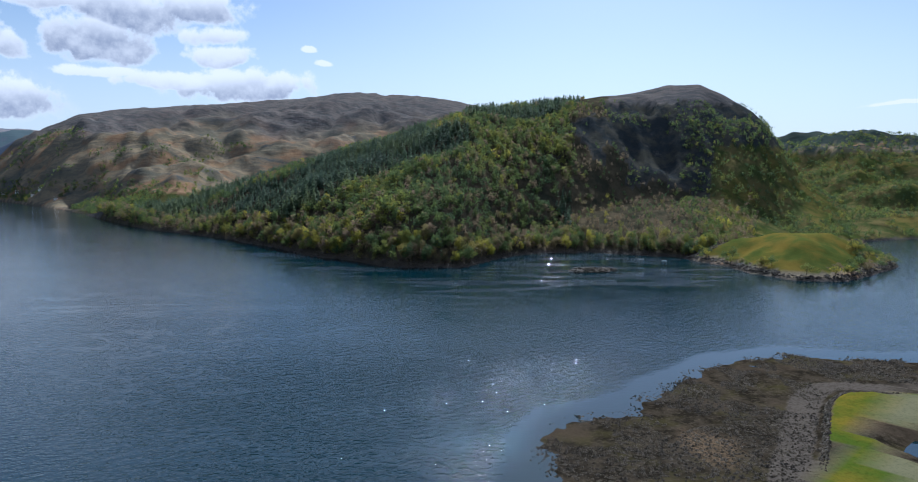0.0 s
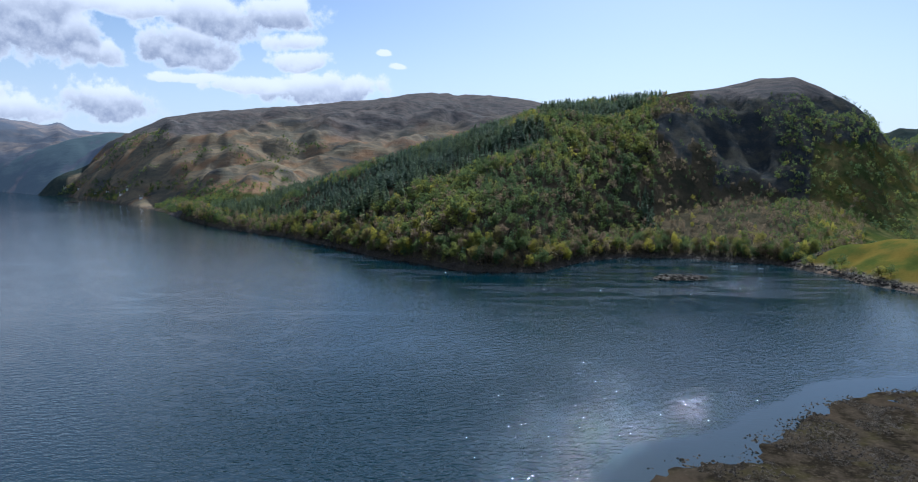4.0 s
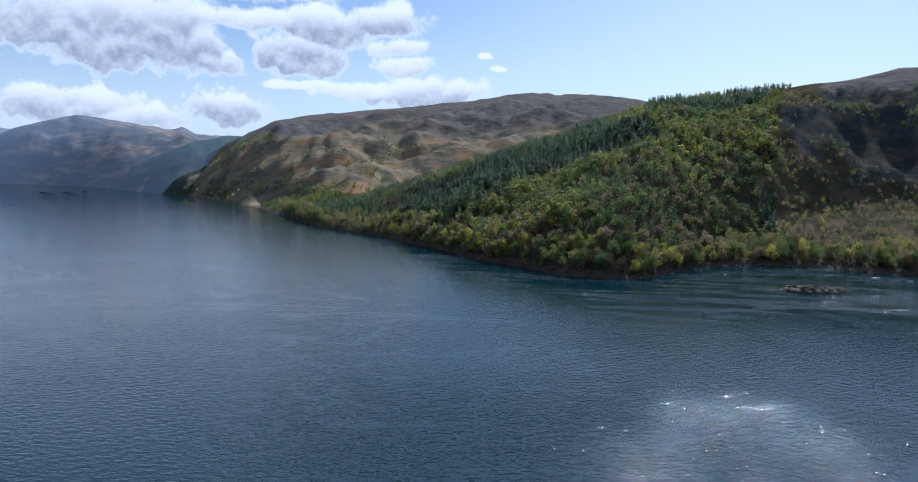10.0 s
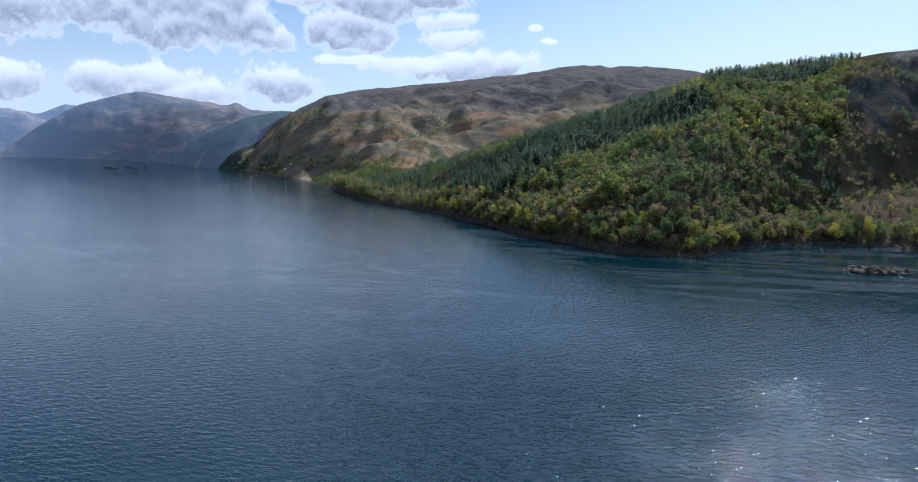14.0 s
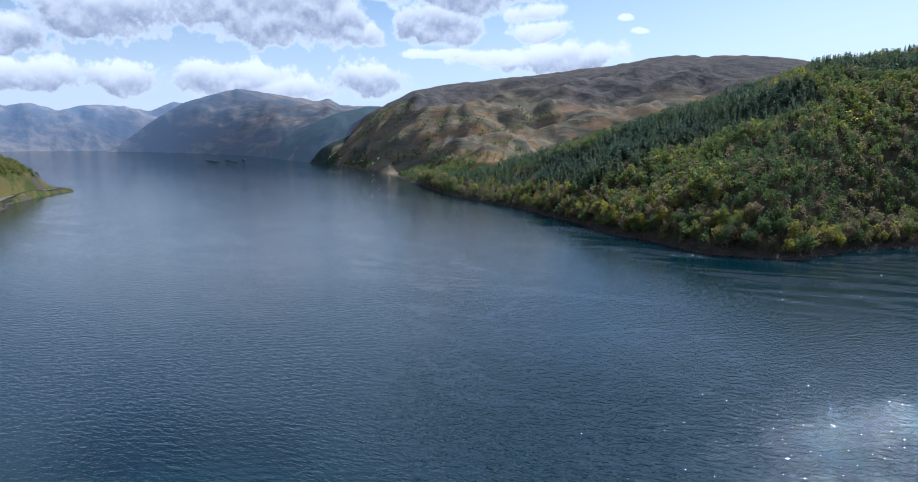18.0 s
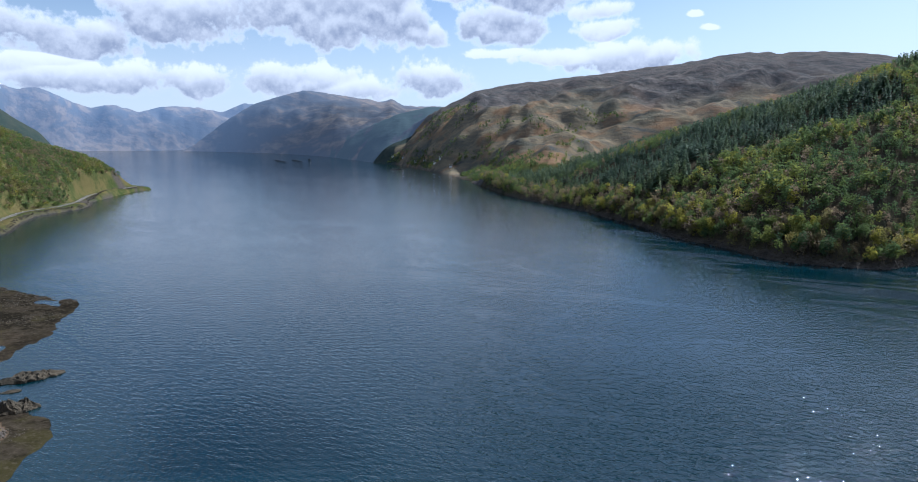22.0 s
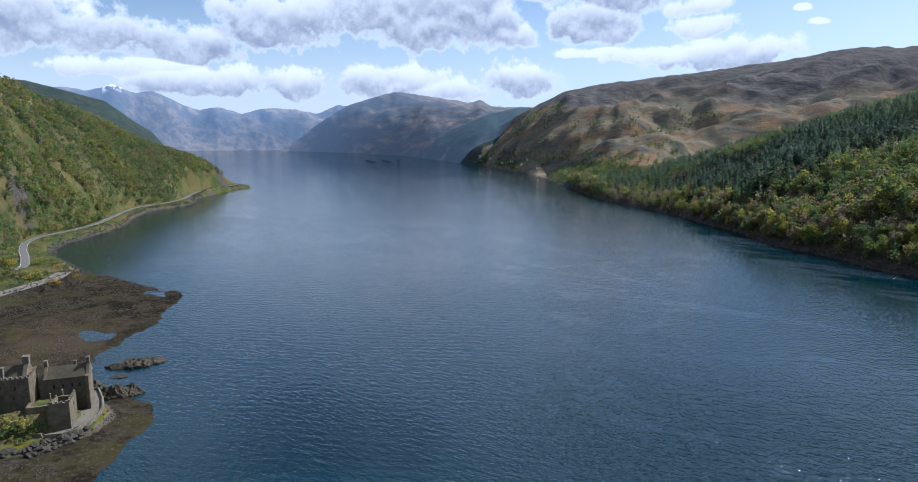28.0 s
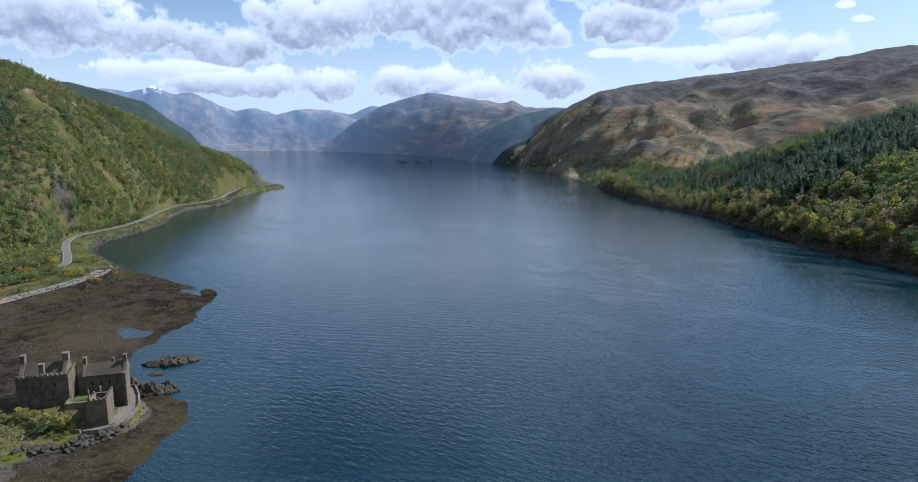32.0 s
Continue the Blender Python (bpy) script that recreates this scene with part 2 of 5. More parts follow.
def ground_material():
    m, t, b = material("hill ground")
    p = place_of(t)
    slant = turned(t, p, -40, (0.34, 1.0, 1.0))
    n1, n2, n3 = noise_at(t, p, 0.009, 5.0, 0.6), noise_at(t, p, 0.03, 7.0, 0.66), noise_at(t, p, 0.7, 5.0, 0.7)
    spur, fine = noise_at(t, slant, 0.011, 6.0, 0.62, 0.6), noise_at(t, slant, 0.06, 6.0, 0.68)
    # open hill: bleached grass, rusty bracken, dark heather and crags, in slanting bands
    moor = mix_colour(t, smooth(t, fine, 0.36, 0.64), (0.125, 0.108, 0.082), (0.215, 0.17, 0.108))
    moor = mix_colour(t, calc(t, "MULTIPLY", smooth(t, n1, 0.48, 0.60), 0.75), moor, (0.215, 0.128, 0.072))
    moor = mix_colour(t, calc(t, "MULTIPLY", smooth(t, spur, 0.46, 0.62), 0.75), moor, (0.098, 0.098, 0.075))
    moor = mix_colour(t, calc(t, "MULTIPLY", smooth(t, calc(t, "ADD", spur, calc(t, "MULTIPLY_ADD", fine, 0.5, -0.25)), 0.58, 0.70), 0.75), moor, (0.050, 0.057, 0.064))
    heath = mix_colour(t, smooth(t, fine, 0.38, 0.62), (0.070, 0.070, 0.074), (0.125, 0.112, 0.105))
    moor = mix_colour(t, calc(t, "MULTIPLY", mask(t, "heath"), 0.9), moor, heath)
    wood = mix_colour(t, smooth(t, n2, 0.35, 0.65), (0.036, 0.036, 0.024), (0.085, 0.068, 0.042))
    crag = mix_colour(t, smooth(t, n2, 0.40, 0.62), (0.030, 0.035, 0.038), (0.062, 0.060, 0.048))
    crag = mix_colour(t, calc(t, "MULTIPLY", smooth(t, noise_at(t, p, 0.05, 6.0, 0.7), 0.58, 0.68), 0.7), crag, (0.085, 0.080, 0.072))
    grass = mix_colour(t, smooth(t, n2, 0.35, 0.65), (0.045, 0.068, 0.010), (0.120, 0.092, 0.014))
    scrub = mix_colour(t, smooth(t, n2, 0.38, 0.62), (0.045, 0.060, 0.020), (0.105, 0.088, 0.036))
    rock = mix_colour(t, smooth(t, n3, 0.35, 0.7), (0.045, 0.040, 0.035), (0.12, 0.10, 0.084))
    colour = mix_colour(t, mask(t, "wood"), moor, wood)
    colour = mix_colour(t, mask(t, "crag"), colour, crag)
    colour = mix_colour(t, calc(t, "MULTIPLY", mask(t, "dark"), calc(t, "MULTIPLY_ADD", n2, 0.5, 0.65)), colour, (0.030, 0.046, 0.042))
    colour = mix_colour(t, mask(t, "scrub"), colour, scrub)
    colour = mix_colour(t, mask(t, "grass"), colour, grass)
    colour = mix_colour(t, mask(t, "rock"), colour, rock)
    # mud, shingle and weed left by the tide
    weed = mix_colour(t, smooth(t, noise_at(t, p, 0.09, 6.0, 0.7), 0.42, 0.60), (0.018, 0.015, 0.011), (0.050, 0.040, 0.028))
    weed = mix_colour(t, calc(t, "MULTIPLY", smooth(t, noise_at(t, p, 0.035, 4.0, 0.6), 0.50, 0.64), 0.8), weed, (0.052, 0.045, 0.020))
    weed = mix_colour(t, calc(t, "MULTIPLY", smooth(t, noise_at(t, p, 0.45, 5.0, 0.7), 0.5, 0.66), 0.55), weed, (0.092, 0.074, 0.052))
    weed = mix_colour(t, calc(t, "MULTIPLY", smooth(t, noise_at(t, p, 0.022, 3.0, 0.5), 0.56, 0.66), 0.7), weed, (0.066, 0.050, 0.034))
    weed = mix_colour(t, mask(t, "sand"), weed, mix_colour(t, smooth(t, n3, 0.4, 0.6), (0.045, 0.034, 0.022), (0.15, 0.105, 0.064)))
    weed = mix_colour(t, mask(t, "gravel"), weed, mix_colour(t, smooth(t, n3, 0.36, 0.62), (0.055, 0.046, 0.038), (0.115, 0.098, 0.080)))
    colour = mix_colour(t, mask(t, "tide"), colour, mix_colour(t, 1.0, weed, (0.74, 0.74, 0.74), "MULTIPLY"))
    colour = mix_colour(t, mask(t, "silt"), colour, mix_colour(t, n2, (0.075, 0.080, 0.040), (0.14, 0.13, 0.08)))
    feed(t, b.inputs["Base Color"], mix_colour(t, calc(t, "MULTIPLY", smooth(t, n3, 0.45, 0.7), 0.35), colour, (0.3, 0.3, 0.26), "MULTIPLY"))
    b.inputs["Roughness"].default_value = 0.92
    b.inputs["Specular IOR Level"].default_value = 0.0
    relief = bump(t, b, calc(t, "ADD", calc(t, "MULTIPLY", n3, 0.10), calc(t, "ADD", calc(t, "MULTIPLY", fine, 0.7), n2)), 1.0, 5.0)
    feed(t, relief.inputs["Strength"], calc(t, "MULTIPLY_ADD", calc(t, "MAXIMUM", mask(t, "tide"), mask(t, "grass")), -0.93, 1.0))
    return m


def distance_material():
    """The far hills and mountains, a backdrop kilometres off, with blue haze put into the emission."""
    m, t, b = material("distant mountain with haze glow")
    p = place_of(t)
    slant = turned(t, p, -25, (0.4, 1.0, 1.0))
    n1, n2 = noise_at(t, slant, 0.004, 6.0, 0.62, 0.5), noise_at(t, slant, 0.016, 6.0, 0.65)
    low = mix_colour(t, smooth(t, n2, 0.4, 0.6), (0.07, 0.064, 0.06), (0.15, 0.118, 0.09))
    hill = mix_colour(t, smooth(t, n1, 0.46, 0.58), low, (0.06, 0.064, 0.07))
    hill = mix_colour(t, calc(t, "MULTIPLY", mask(t, "dark"), 0.9), hill, (0.045, 0.066, 0.062))
    hill = mix_colour(t, calc(t, "MULTIPLY", mask(t, "snow"), smooth(t, n2, 0.45, 0.55)), hill, (0.8, 0.82, 0.85))
    feed(t, b.inputs["Base Color"], hill)
    b.inputs["Roughness"].default_value = 1.0
    b.inputs["Specular IOR Level"].default_value = 0.0
    # haze painted as a blue glow that grows with distance
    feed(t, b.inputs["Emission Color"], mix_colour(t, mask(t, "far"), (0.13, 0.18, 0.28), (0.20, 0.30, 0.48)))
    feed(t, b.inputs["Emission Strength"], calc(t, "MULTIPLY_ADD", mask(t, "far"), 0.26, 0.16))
    bump(t, b, n2, 0.6, 12.0)
    return m


def water_material():
    m, t, b = material("loch water")
    p = place_of(t)
    along_wind = turned(t, p, -18, (0.5, 1.0, 1.0))
    ripple = noise_at(t, along_wind, 0.50, 1.5, 0.5, 0.4)
    chop = noise_at(t, p, 1.2, 0.6, 0.5)
    swell = t.nodes.new("ShaderNodeTexWave")
    swell.wave_type, swell.bands_direction = "BANDS", "X"
    feed(t, swell.inputs["Vector"], turned(t, p, 55, (1.0, 1.0, 1.0)))
    swell.inputs["Scale"].default_value, swell.inputs["Distortion"].default_value = 0.055, 5.0
    swell.inputs["Detail"].default_value, swell.inputs["Detail Scale"].default_value = 2.0, 0.35
    waves = calc(t, "ADD", calc(t, "MULTIPLY_ADD", chop, 0.42, ripple), calc(t, "MULTIPLY", swell.outputs[1], 0.10))
    # slicks and winding calm threads lie in the rippled water
    slick = smooth(t, noise_at(t, p, 0.006, 5.0, 0.6, 0.4), 0.25, 0.72)
    thread = noise_at(t, turned(t, p, 28, (0.45, 1.0, 1.0)), 0.0065, 5.0, 0.6, 1.6)
    thread = smooth(t, calc(t, "ABSOLUTE", calc(t, "SUBTRACT", thread, 0.5)), 0.016, 0.002)
    # steeper waves near the camera, placed to fit the glitter into its view
    lively = calc(t, "MULTIPLY_ADD", mask(t, "glitter_waves"), 0.95, calc(t, "MULTIPLY_ADD", slick, 0.12, 0.22))
    lively = calc(t, "MULTIPLY", lively, calc(t, "MULTIPLY_ADD", thread, -0.45, 1.0))
    # the tide race under the wood: boiling bands with glassy ones between
    band = noise_at(t, turned(t, p, -6, (0.22, 1.0, 1.0)), 0.035, 6.0, 0.66, 0.8)
    boil = calc(t, "MULTIPLY", mask(t, "race"), calc(t, "MULTIPLY_ADD", smooth(t, band, 0.50, 0.60), 4.0, calc(t, "MULTIPLY", smooth(t, band, 0.46, 0.36), -0.4)))
    lively = calc(t, "MULTIPLY", calc(t, "ADD", lively, boil), calc(t, "MULTIPLY_ADD", mask(t, "calm"), -0.93, 1.0))
    n = bump(t, b, waves, 1.0, 0.62)
    feed(t, n.inputs["Strength"], calc(t, "MAXIMUM", lively, 0.015))
    feed(t, b.inputs["Base Color"], mix_colour(t, mask(t, "shallow"), (0.0010, 0.0140, 0.0205), (0.002, 0.016, 0.021)))
    b.inputs["Roughness"].default_value = 0.035
    b.inputs["IOR"].default_value = 1.48
    return m


GROUND, DISTANCE, WATER = ground_material(), distance_material(), water_material()

# ---- the lie of the land ----
HUB_X, HUB_Y = -12.0, 78.0


def table(rows, bearing, column):
    """A column of a table by bearing, its corners rounded off."""
    rows = np.array(rows, float)
    soft = (0, 2.2, 2.2, 0.35, 2.0)[column]
    return sum(np.interp(bearing + k * soft / 3, rows[:, 0], rows[:, column]) * w for k, w in ((-2, 1), (-1, 2), (0, 3), (1, 2), (2, 1))) / 9


def ease(x):
    x = np.clip(x, 0, 1)
    return x * x * (3 - 2 * x)


LATTICES = {}


def wander(x, y, size, octaves=4, seed=0):
    """Smooth value noise, -1 to 1, on a plan."""
    total, amount, weight = np.zeros(x.shape), 1.0, 0.0
    for k in range(octaves):
        if (seed, k) not in LATTICES:
            LATTICES[seed, k] = np.random.RandomState(seed * 31 + k).rand(257, 257) * 2 - 1
        lattice = LATTICES[seed, k]
        u, v = (x / size + 1000.3 + 17 * k), (y / size + 1000.7 + 11 * k)
        iu, iv = np.floor(u).astype(int), np.floor(v).astype(int)
        fu, fv = ease(u - iu), ease(v - iv)
        a, b = lattice[iu % 256, iv % 256], lattice[(iu + 1) % 256, iv % 256]
        c, d = lattice[iu % 256, (iv + 1) % 256], lattice[(iu + 1) % 256, (iv + 1) % 256]
        total += amount * (a * (1 - fu) * (1 - fv) + b * fu * (1 - fv) + c * (1 - fu) * fv + d * fu * fv)
        weight += amount
        amount, size = amount * 0.5, size * 0.5
    return total / weight * 1.6


def inside(x, y, outline):
    """Metres inside a closed outline on the plan (outside: negative)."""
    best, sign = np.full(x.shape, 1e9), np.zeros(x.shape, bool)
    pts = np.array(outline, float)
    for (ax, ay), (bx, by) in zip(pts, np.roll(pts, -1, axis=0)):
        dx, dy = bx - ax, by - ay
        s = np.clip(((x - ax) * dx + (y - ay) * dy) / (dx * dx + dy * dy), 0, 1)
        best = np.minimum(best, np.hypot(x - ax - s * dx, y - ay - s * dy))
        if dy:
            sign ^= ((ay > y) != (by > y)) & (x < (y - ay) / dy * dx + ax)
    return np.where(sign, best, -best)


def inside_line(x, y, line):
    """Minus the metres from an open line on the plan."""
    best = np.full(x.shape, 1e9)
    for (ax, ay), (bx, by) in zip(line, line[1:]):
        s = np.clip(((x - ax) * (bx - ax) + (y - ay) * (by - ay)) / ((bx - ax) ** 2 + (by - ay) ** 2), 0, 1)
        best = np.minimum(best, np.hypot(x - ax - s * (bx - ax), y - ay - s * (by - ay)))
    return -best


ROAD = [
    (-540, 120), (-560, 170), (-582, 215), (-606, 246), (-654, 260), (-698, 271), (-740, 285), (-772, 305), (-784, 322), (-796, 339), (-819, 367), (-856, 401), (-934, 454),
    (-997, 503), (-1016, 534), (-1036, 574), (-1090, 628), (-1148, 668), (-1200, 706), (-1252, 768), (-1292, 822), (-1330, 872),
]
TRACK = [(-488, 140), (-494, 172), (-507, 192), (-520, 216), (-540, 246), (-560, 258), (-590, 246), (-606, 246)]

# bearing from the hub, shore, ridge (metres off), ridge's height, share of the way that stays low
WOODED_HILL = [
    (-40, 2100, 2200, -60, 0), (-33, 1800, 1900, -50, 0), (-31, 1550, 1660, -5, 0), (-30, 1420, 1560, 4, 0), (-29, 1282, 1458, 8, 0), (-27.5, 1172, 1336, 16, 0), (-23.3, 1022, 1350, 35, 0),
    (-20.8, 945, 1350, 57, 0), (-17.2, 824, 1323, 84, 0), (-13.6, 722, 1296, 113, 0), (-9.9, 675, 1296, 135, 0), (-6.6, 629, 1296, 154, 0), (-3.4, 614, 1296, 174, 0), (-0.2, 614, 1296, 196, 0.02),
    (2.2, 624, 1296, 220, 0.04), (5.1, 695, 1323, 231, 0.1), (9.3, 751, 1377, 243, 0.12), (12.3, 759, 1377, 256, 0.25), (16.6, 764, 1458, 275, 0.36), (18.9, 761, 1498, 293, 0.4), (21.7, 751, 1498, 292, 0.4),
    (23.5, 745, 1498, 267, 0.4), (25.2, 756, 1485, 238, 0.4), (26.8, 810, 1472, 202, 0.38), (28.2, 864, 1458, 148, 0.4), (30, 932, 1485, 81, 0.3), (33, 1013, 1485, 30, 0), (38.4, 1174, 1552, 22, 0),
    (60, 1282, 1620, 16, 0), (75, 1350, 1755, 7, 0),
]
MOOR = [
    (-52, 4600, 4700, -80), (-46, 4000, 4100, -60), (-43.5, 3600, 3900, 8), (-41.5, 3300, 3750, 36), (-39.5, 3000, 3500, 84), (-38, 2760, 3300, 124), (-36, 2310, 3050, 184), (-34, 1990, 2835, 236), (-33, 1840, 2835, 258), (-30.5, 1512, 2835, 315),
    (-26.2, 1296, 2835, 344), (-21.7, 1282, 2835, 364), (-17.9, 1282, 2835, 385), (-13.4, 1282, 2835, 408), (-10.8, 1282, 2835, 429), (-8.8, 1282, 2835, 439), (-6.7, 1282, 2835, 427),
    (-3.6, 1282, 2835, 425), (0.1, 1282, 2835, 402), (1.9, 1282, 2835, 381), (6, 1282, 2835, 310), (14, 1350, 2700, 256), (27, 1215, 2295, 226), (28.9, 1161, 2295, 241),
    (31.4, 1148, 2295, 231), (33.3, 1148, 2295, 238), (35.2, 1161, 2295, 206), (36.6, 1174, 2295, 184), (42, 1215, 2160, 148), (75, 1350, 2295, 122), (120, 1350, 2565, 176),
    (180, 1485, 2700, 176),
]
GREEN_HILL = [
    (-180, 1215, 1890, 193), (-120, 837, 1350, 221), (-90, 702, 1107, 229), (-80, 634, 1080, 218), (-75.7, 675, 1080, 200), (-74.4, 702, 1094, 187), (-72.4, 776, 1148, 169), (-70.5, 844, 1215, 156), (-68.7, 925, 1282, 135), (-66.3, 1040, 1350, 110), (-64.6, 1094, 1418, 91), (-62.5, 1188, 1458, 73), (-60.3, 1364, 1498, 40), (-58.9, 1478, 1519, 11), (-58.2, 1509, 1526, 3), (-57.4, 1525, 1539, -30), (-50, 1532, 1539, -60),
]
BEHIND_GREEN = [
    (-180, 1620, 2430, 270), (-82, 1688, 2295, 304), (-73, 1688, 2295, 278), (-70.6, 1688, 2295, 255), (-68.3, 1688, 2295, 228), (-66.7, 1755, 2295, 178), (-65.1, 1823, 2295, 132),
    (-63.6, 1958, 2295, 54), (-62.6, 2092, 2295, -20), (-58, 2092, 2295, -80),
]
FAR_HILL = [
    (-60, 4380, 4400, -60), (-56, 4361, 4400, 0), (-54.6, 4350, 4400, 61), (-51.8, 4210, 4400, 232), (-49.5, 4073, 4400, 336), (-45.5, 3785, 4400, 424), (-42.4, 3337, 4400, 390),
    (-38.9, 2890, 4400, 350), (-38.1, 2788, 4400, 369), (-37.1, 2750, 4400, 323), (-33.8, 2750, 4400, 318), (-30, 2750, 4400, 296), (-10, 2750, 4400, 237), (60, 2750, 4400, 160),
    (180, 2750, 4400, 199),
]
SHOULDER = [
    (-50, 4250, 4350, -60), (-47, 3950, 4050, -10), (-46, 3850, 3960, 30), (-45, 3760, 3900, 53), (-42.9, 3400, 3650, 108), (-40.3, 2980, 3450, 169), (-37.7, 2660, 3350, 228), (-35, 2600, 3350, 268), (-31, 2600, 3350, 270), (-20, 2600, 3350, 200), (180, 2600, 3350, 100),
]
MID_PEAK = [
    (-64, 4480, 4700, 58), (-60.3, 4480, 4700, 124), (-58.4, 4480, 4700, 190), (-56.4, 4480, 4700, 239), (-53.3, 4480, 4700, 303), (-51.8, 4480, 4700, 251), (-49, 4480, 4700, 187),
]
FAR_RANGE = [
    (-180, 4560, 4850, 340), (-85, 4560, 4850, 424), (-74, 4560, 4850, 437), (-70.6, 4560, 4850, 438), (-69.4, 4560, 4850, 422), (-67.7, 4560, 4850, 466), (-66.2, 4560, 4850, 412),
    (-64.9, 4560, 4850, 435), (-62.8, 4560, 4850, 348), (-61.7, 4560, 4850, 310), (-60.1, 4560, 4850, 337), (-58.3, 4560, 4850, 286), (-56.4, 4560, 4850, 329), (-54, 4560, 4850, 319),
    (-52, 4560, 4850, 291), (-50.5, 4560, 4850, 353), (-45, 4560, 4850, 329), (0, 4560, 4850, 182), (180, 4560, 4850, 256),
]

GREEN_SHORE = [
    (-1345, 905), (-1320, 878), (-1279, 821), (-1240, 771), (-1183, 708), (-1133, 672), (-1058, 630), (-1021, 588), (-1009, 552), (-985, 516), (-928, 472), (-849, 426), (-812, 392), (-780, 357),
    (-757, 332), (-719, 304), (-675, 289), (-624, 284), (-576, 277), (-547, 251), (-526, 228), (-510, 202), (-500, 177), (-533, 81), (-648, -108), (-1215, -675), (-2025, 0), (-2025, 945),
]
MUD_FLAT = [
    (-594, 277), (-576, 279), (-520, 288), (-474, 290), (-452, 296), (-435, 288), (-417, 273), (-386, 246), (-364, 219), (-352, 204), (-328, 190), (-300, 188),
    (-269, 190), (-254, 185), (-244, 177), (-232, 163), (-225, 148), (-213, 119), (-216, 54), (-310, 14), (-446, 54), (-513, 169), (-540, 223),
]
CASTLE_ROCK = [
    (-259, 124), (-259, 140), (-256, 155), (-259, 165), (-269, 174), (-290, 178), (-305, 162), (-324, 135), (-319, 94), (-277, 84), (-258, 105),
]
BEACH = [
    (35, 202), (36, 243), (50, 263), (77, 274), (97, 300), (116, 320), (153, 348), (192, 362), (223, 356), (258, 351), (351, 362), (446, 310),
    (446, 81), (270, 27), (122, 40), (57, 122),
]
MEADOW = [
    (108, 176), (122, 204), (144, 240), (166, 277), (176, 289), (186, 296), (217, 293), (310, 300), (405, 243), (392, 108), (216, 68), (115, 108),
]
KNOLL = [
    (277, 764), (298, 729), (309, 662), (332, 620), (374, 618), (418, 652), (489, 716), (502, 751), (459, 810), (364, 824), (304, 810),
]


def level(off):
    """The water's height: the far end of the loch is drawn in, and so rises towards where it is seen."""
    return 45.0 * np.clip((off - 2800) / 1900, 0, 2) ** 1.5


def slope_up(x, y, bearing, off, rows, rough, seed, low=None, shore_bank=3.0, belly=1.0):
    shore, ridge, top = (table(rows, bearing, k) for k in (1, 2, 3))
    shore = shore + wander(x, y, 60, 3, seed) * 9
    s = (off - shore) / np.maximum(ridge - shore, 1)
    stay = table(rows, bearing, 4) if low is None else low
    u = np.clip(s, 0, 1)
    steep = np.where(u < stay, 0.28 * u, 0.28 * stay + (u - stay) / np.maximum(1 - stay, 1e-3) * (1 - 0.28 * stay))
    shape = belly * np.sin(np.clip(steep, 0, 1) * np.pi / 2) ** 0.93 + (1 - belly) * steep
    z = top * shape + level(off) * (1 - shape) + shore_bank * ease(s * 12) * (1 - shape)
    broken = ease(s * 4) * ease((1.0 - s) * 3)
    z = z + wander(x, y, 300, 4, seed + 1) * rough * broken + (np.abs(wander(x, y, 150, 4, seed + 2)) - 0.3) * rough * 0.9 * broken
    z = z + wander(x, y, 45, 3, seed + 3) * rough * 0.12 * ease(s * 4)
    z = np.where(s > 1, z - (off - ridge) * 0.35, z)
    return np.where(s < 0, np.maximum(s * np.maximum(ridge - shore, 1) * 0.25, -9) + level(off), z)


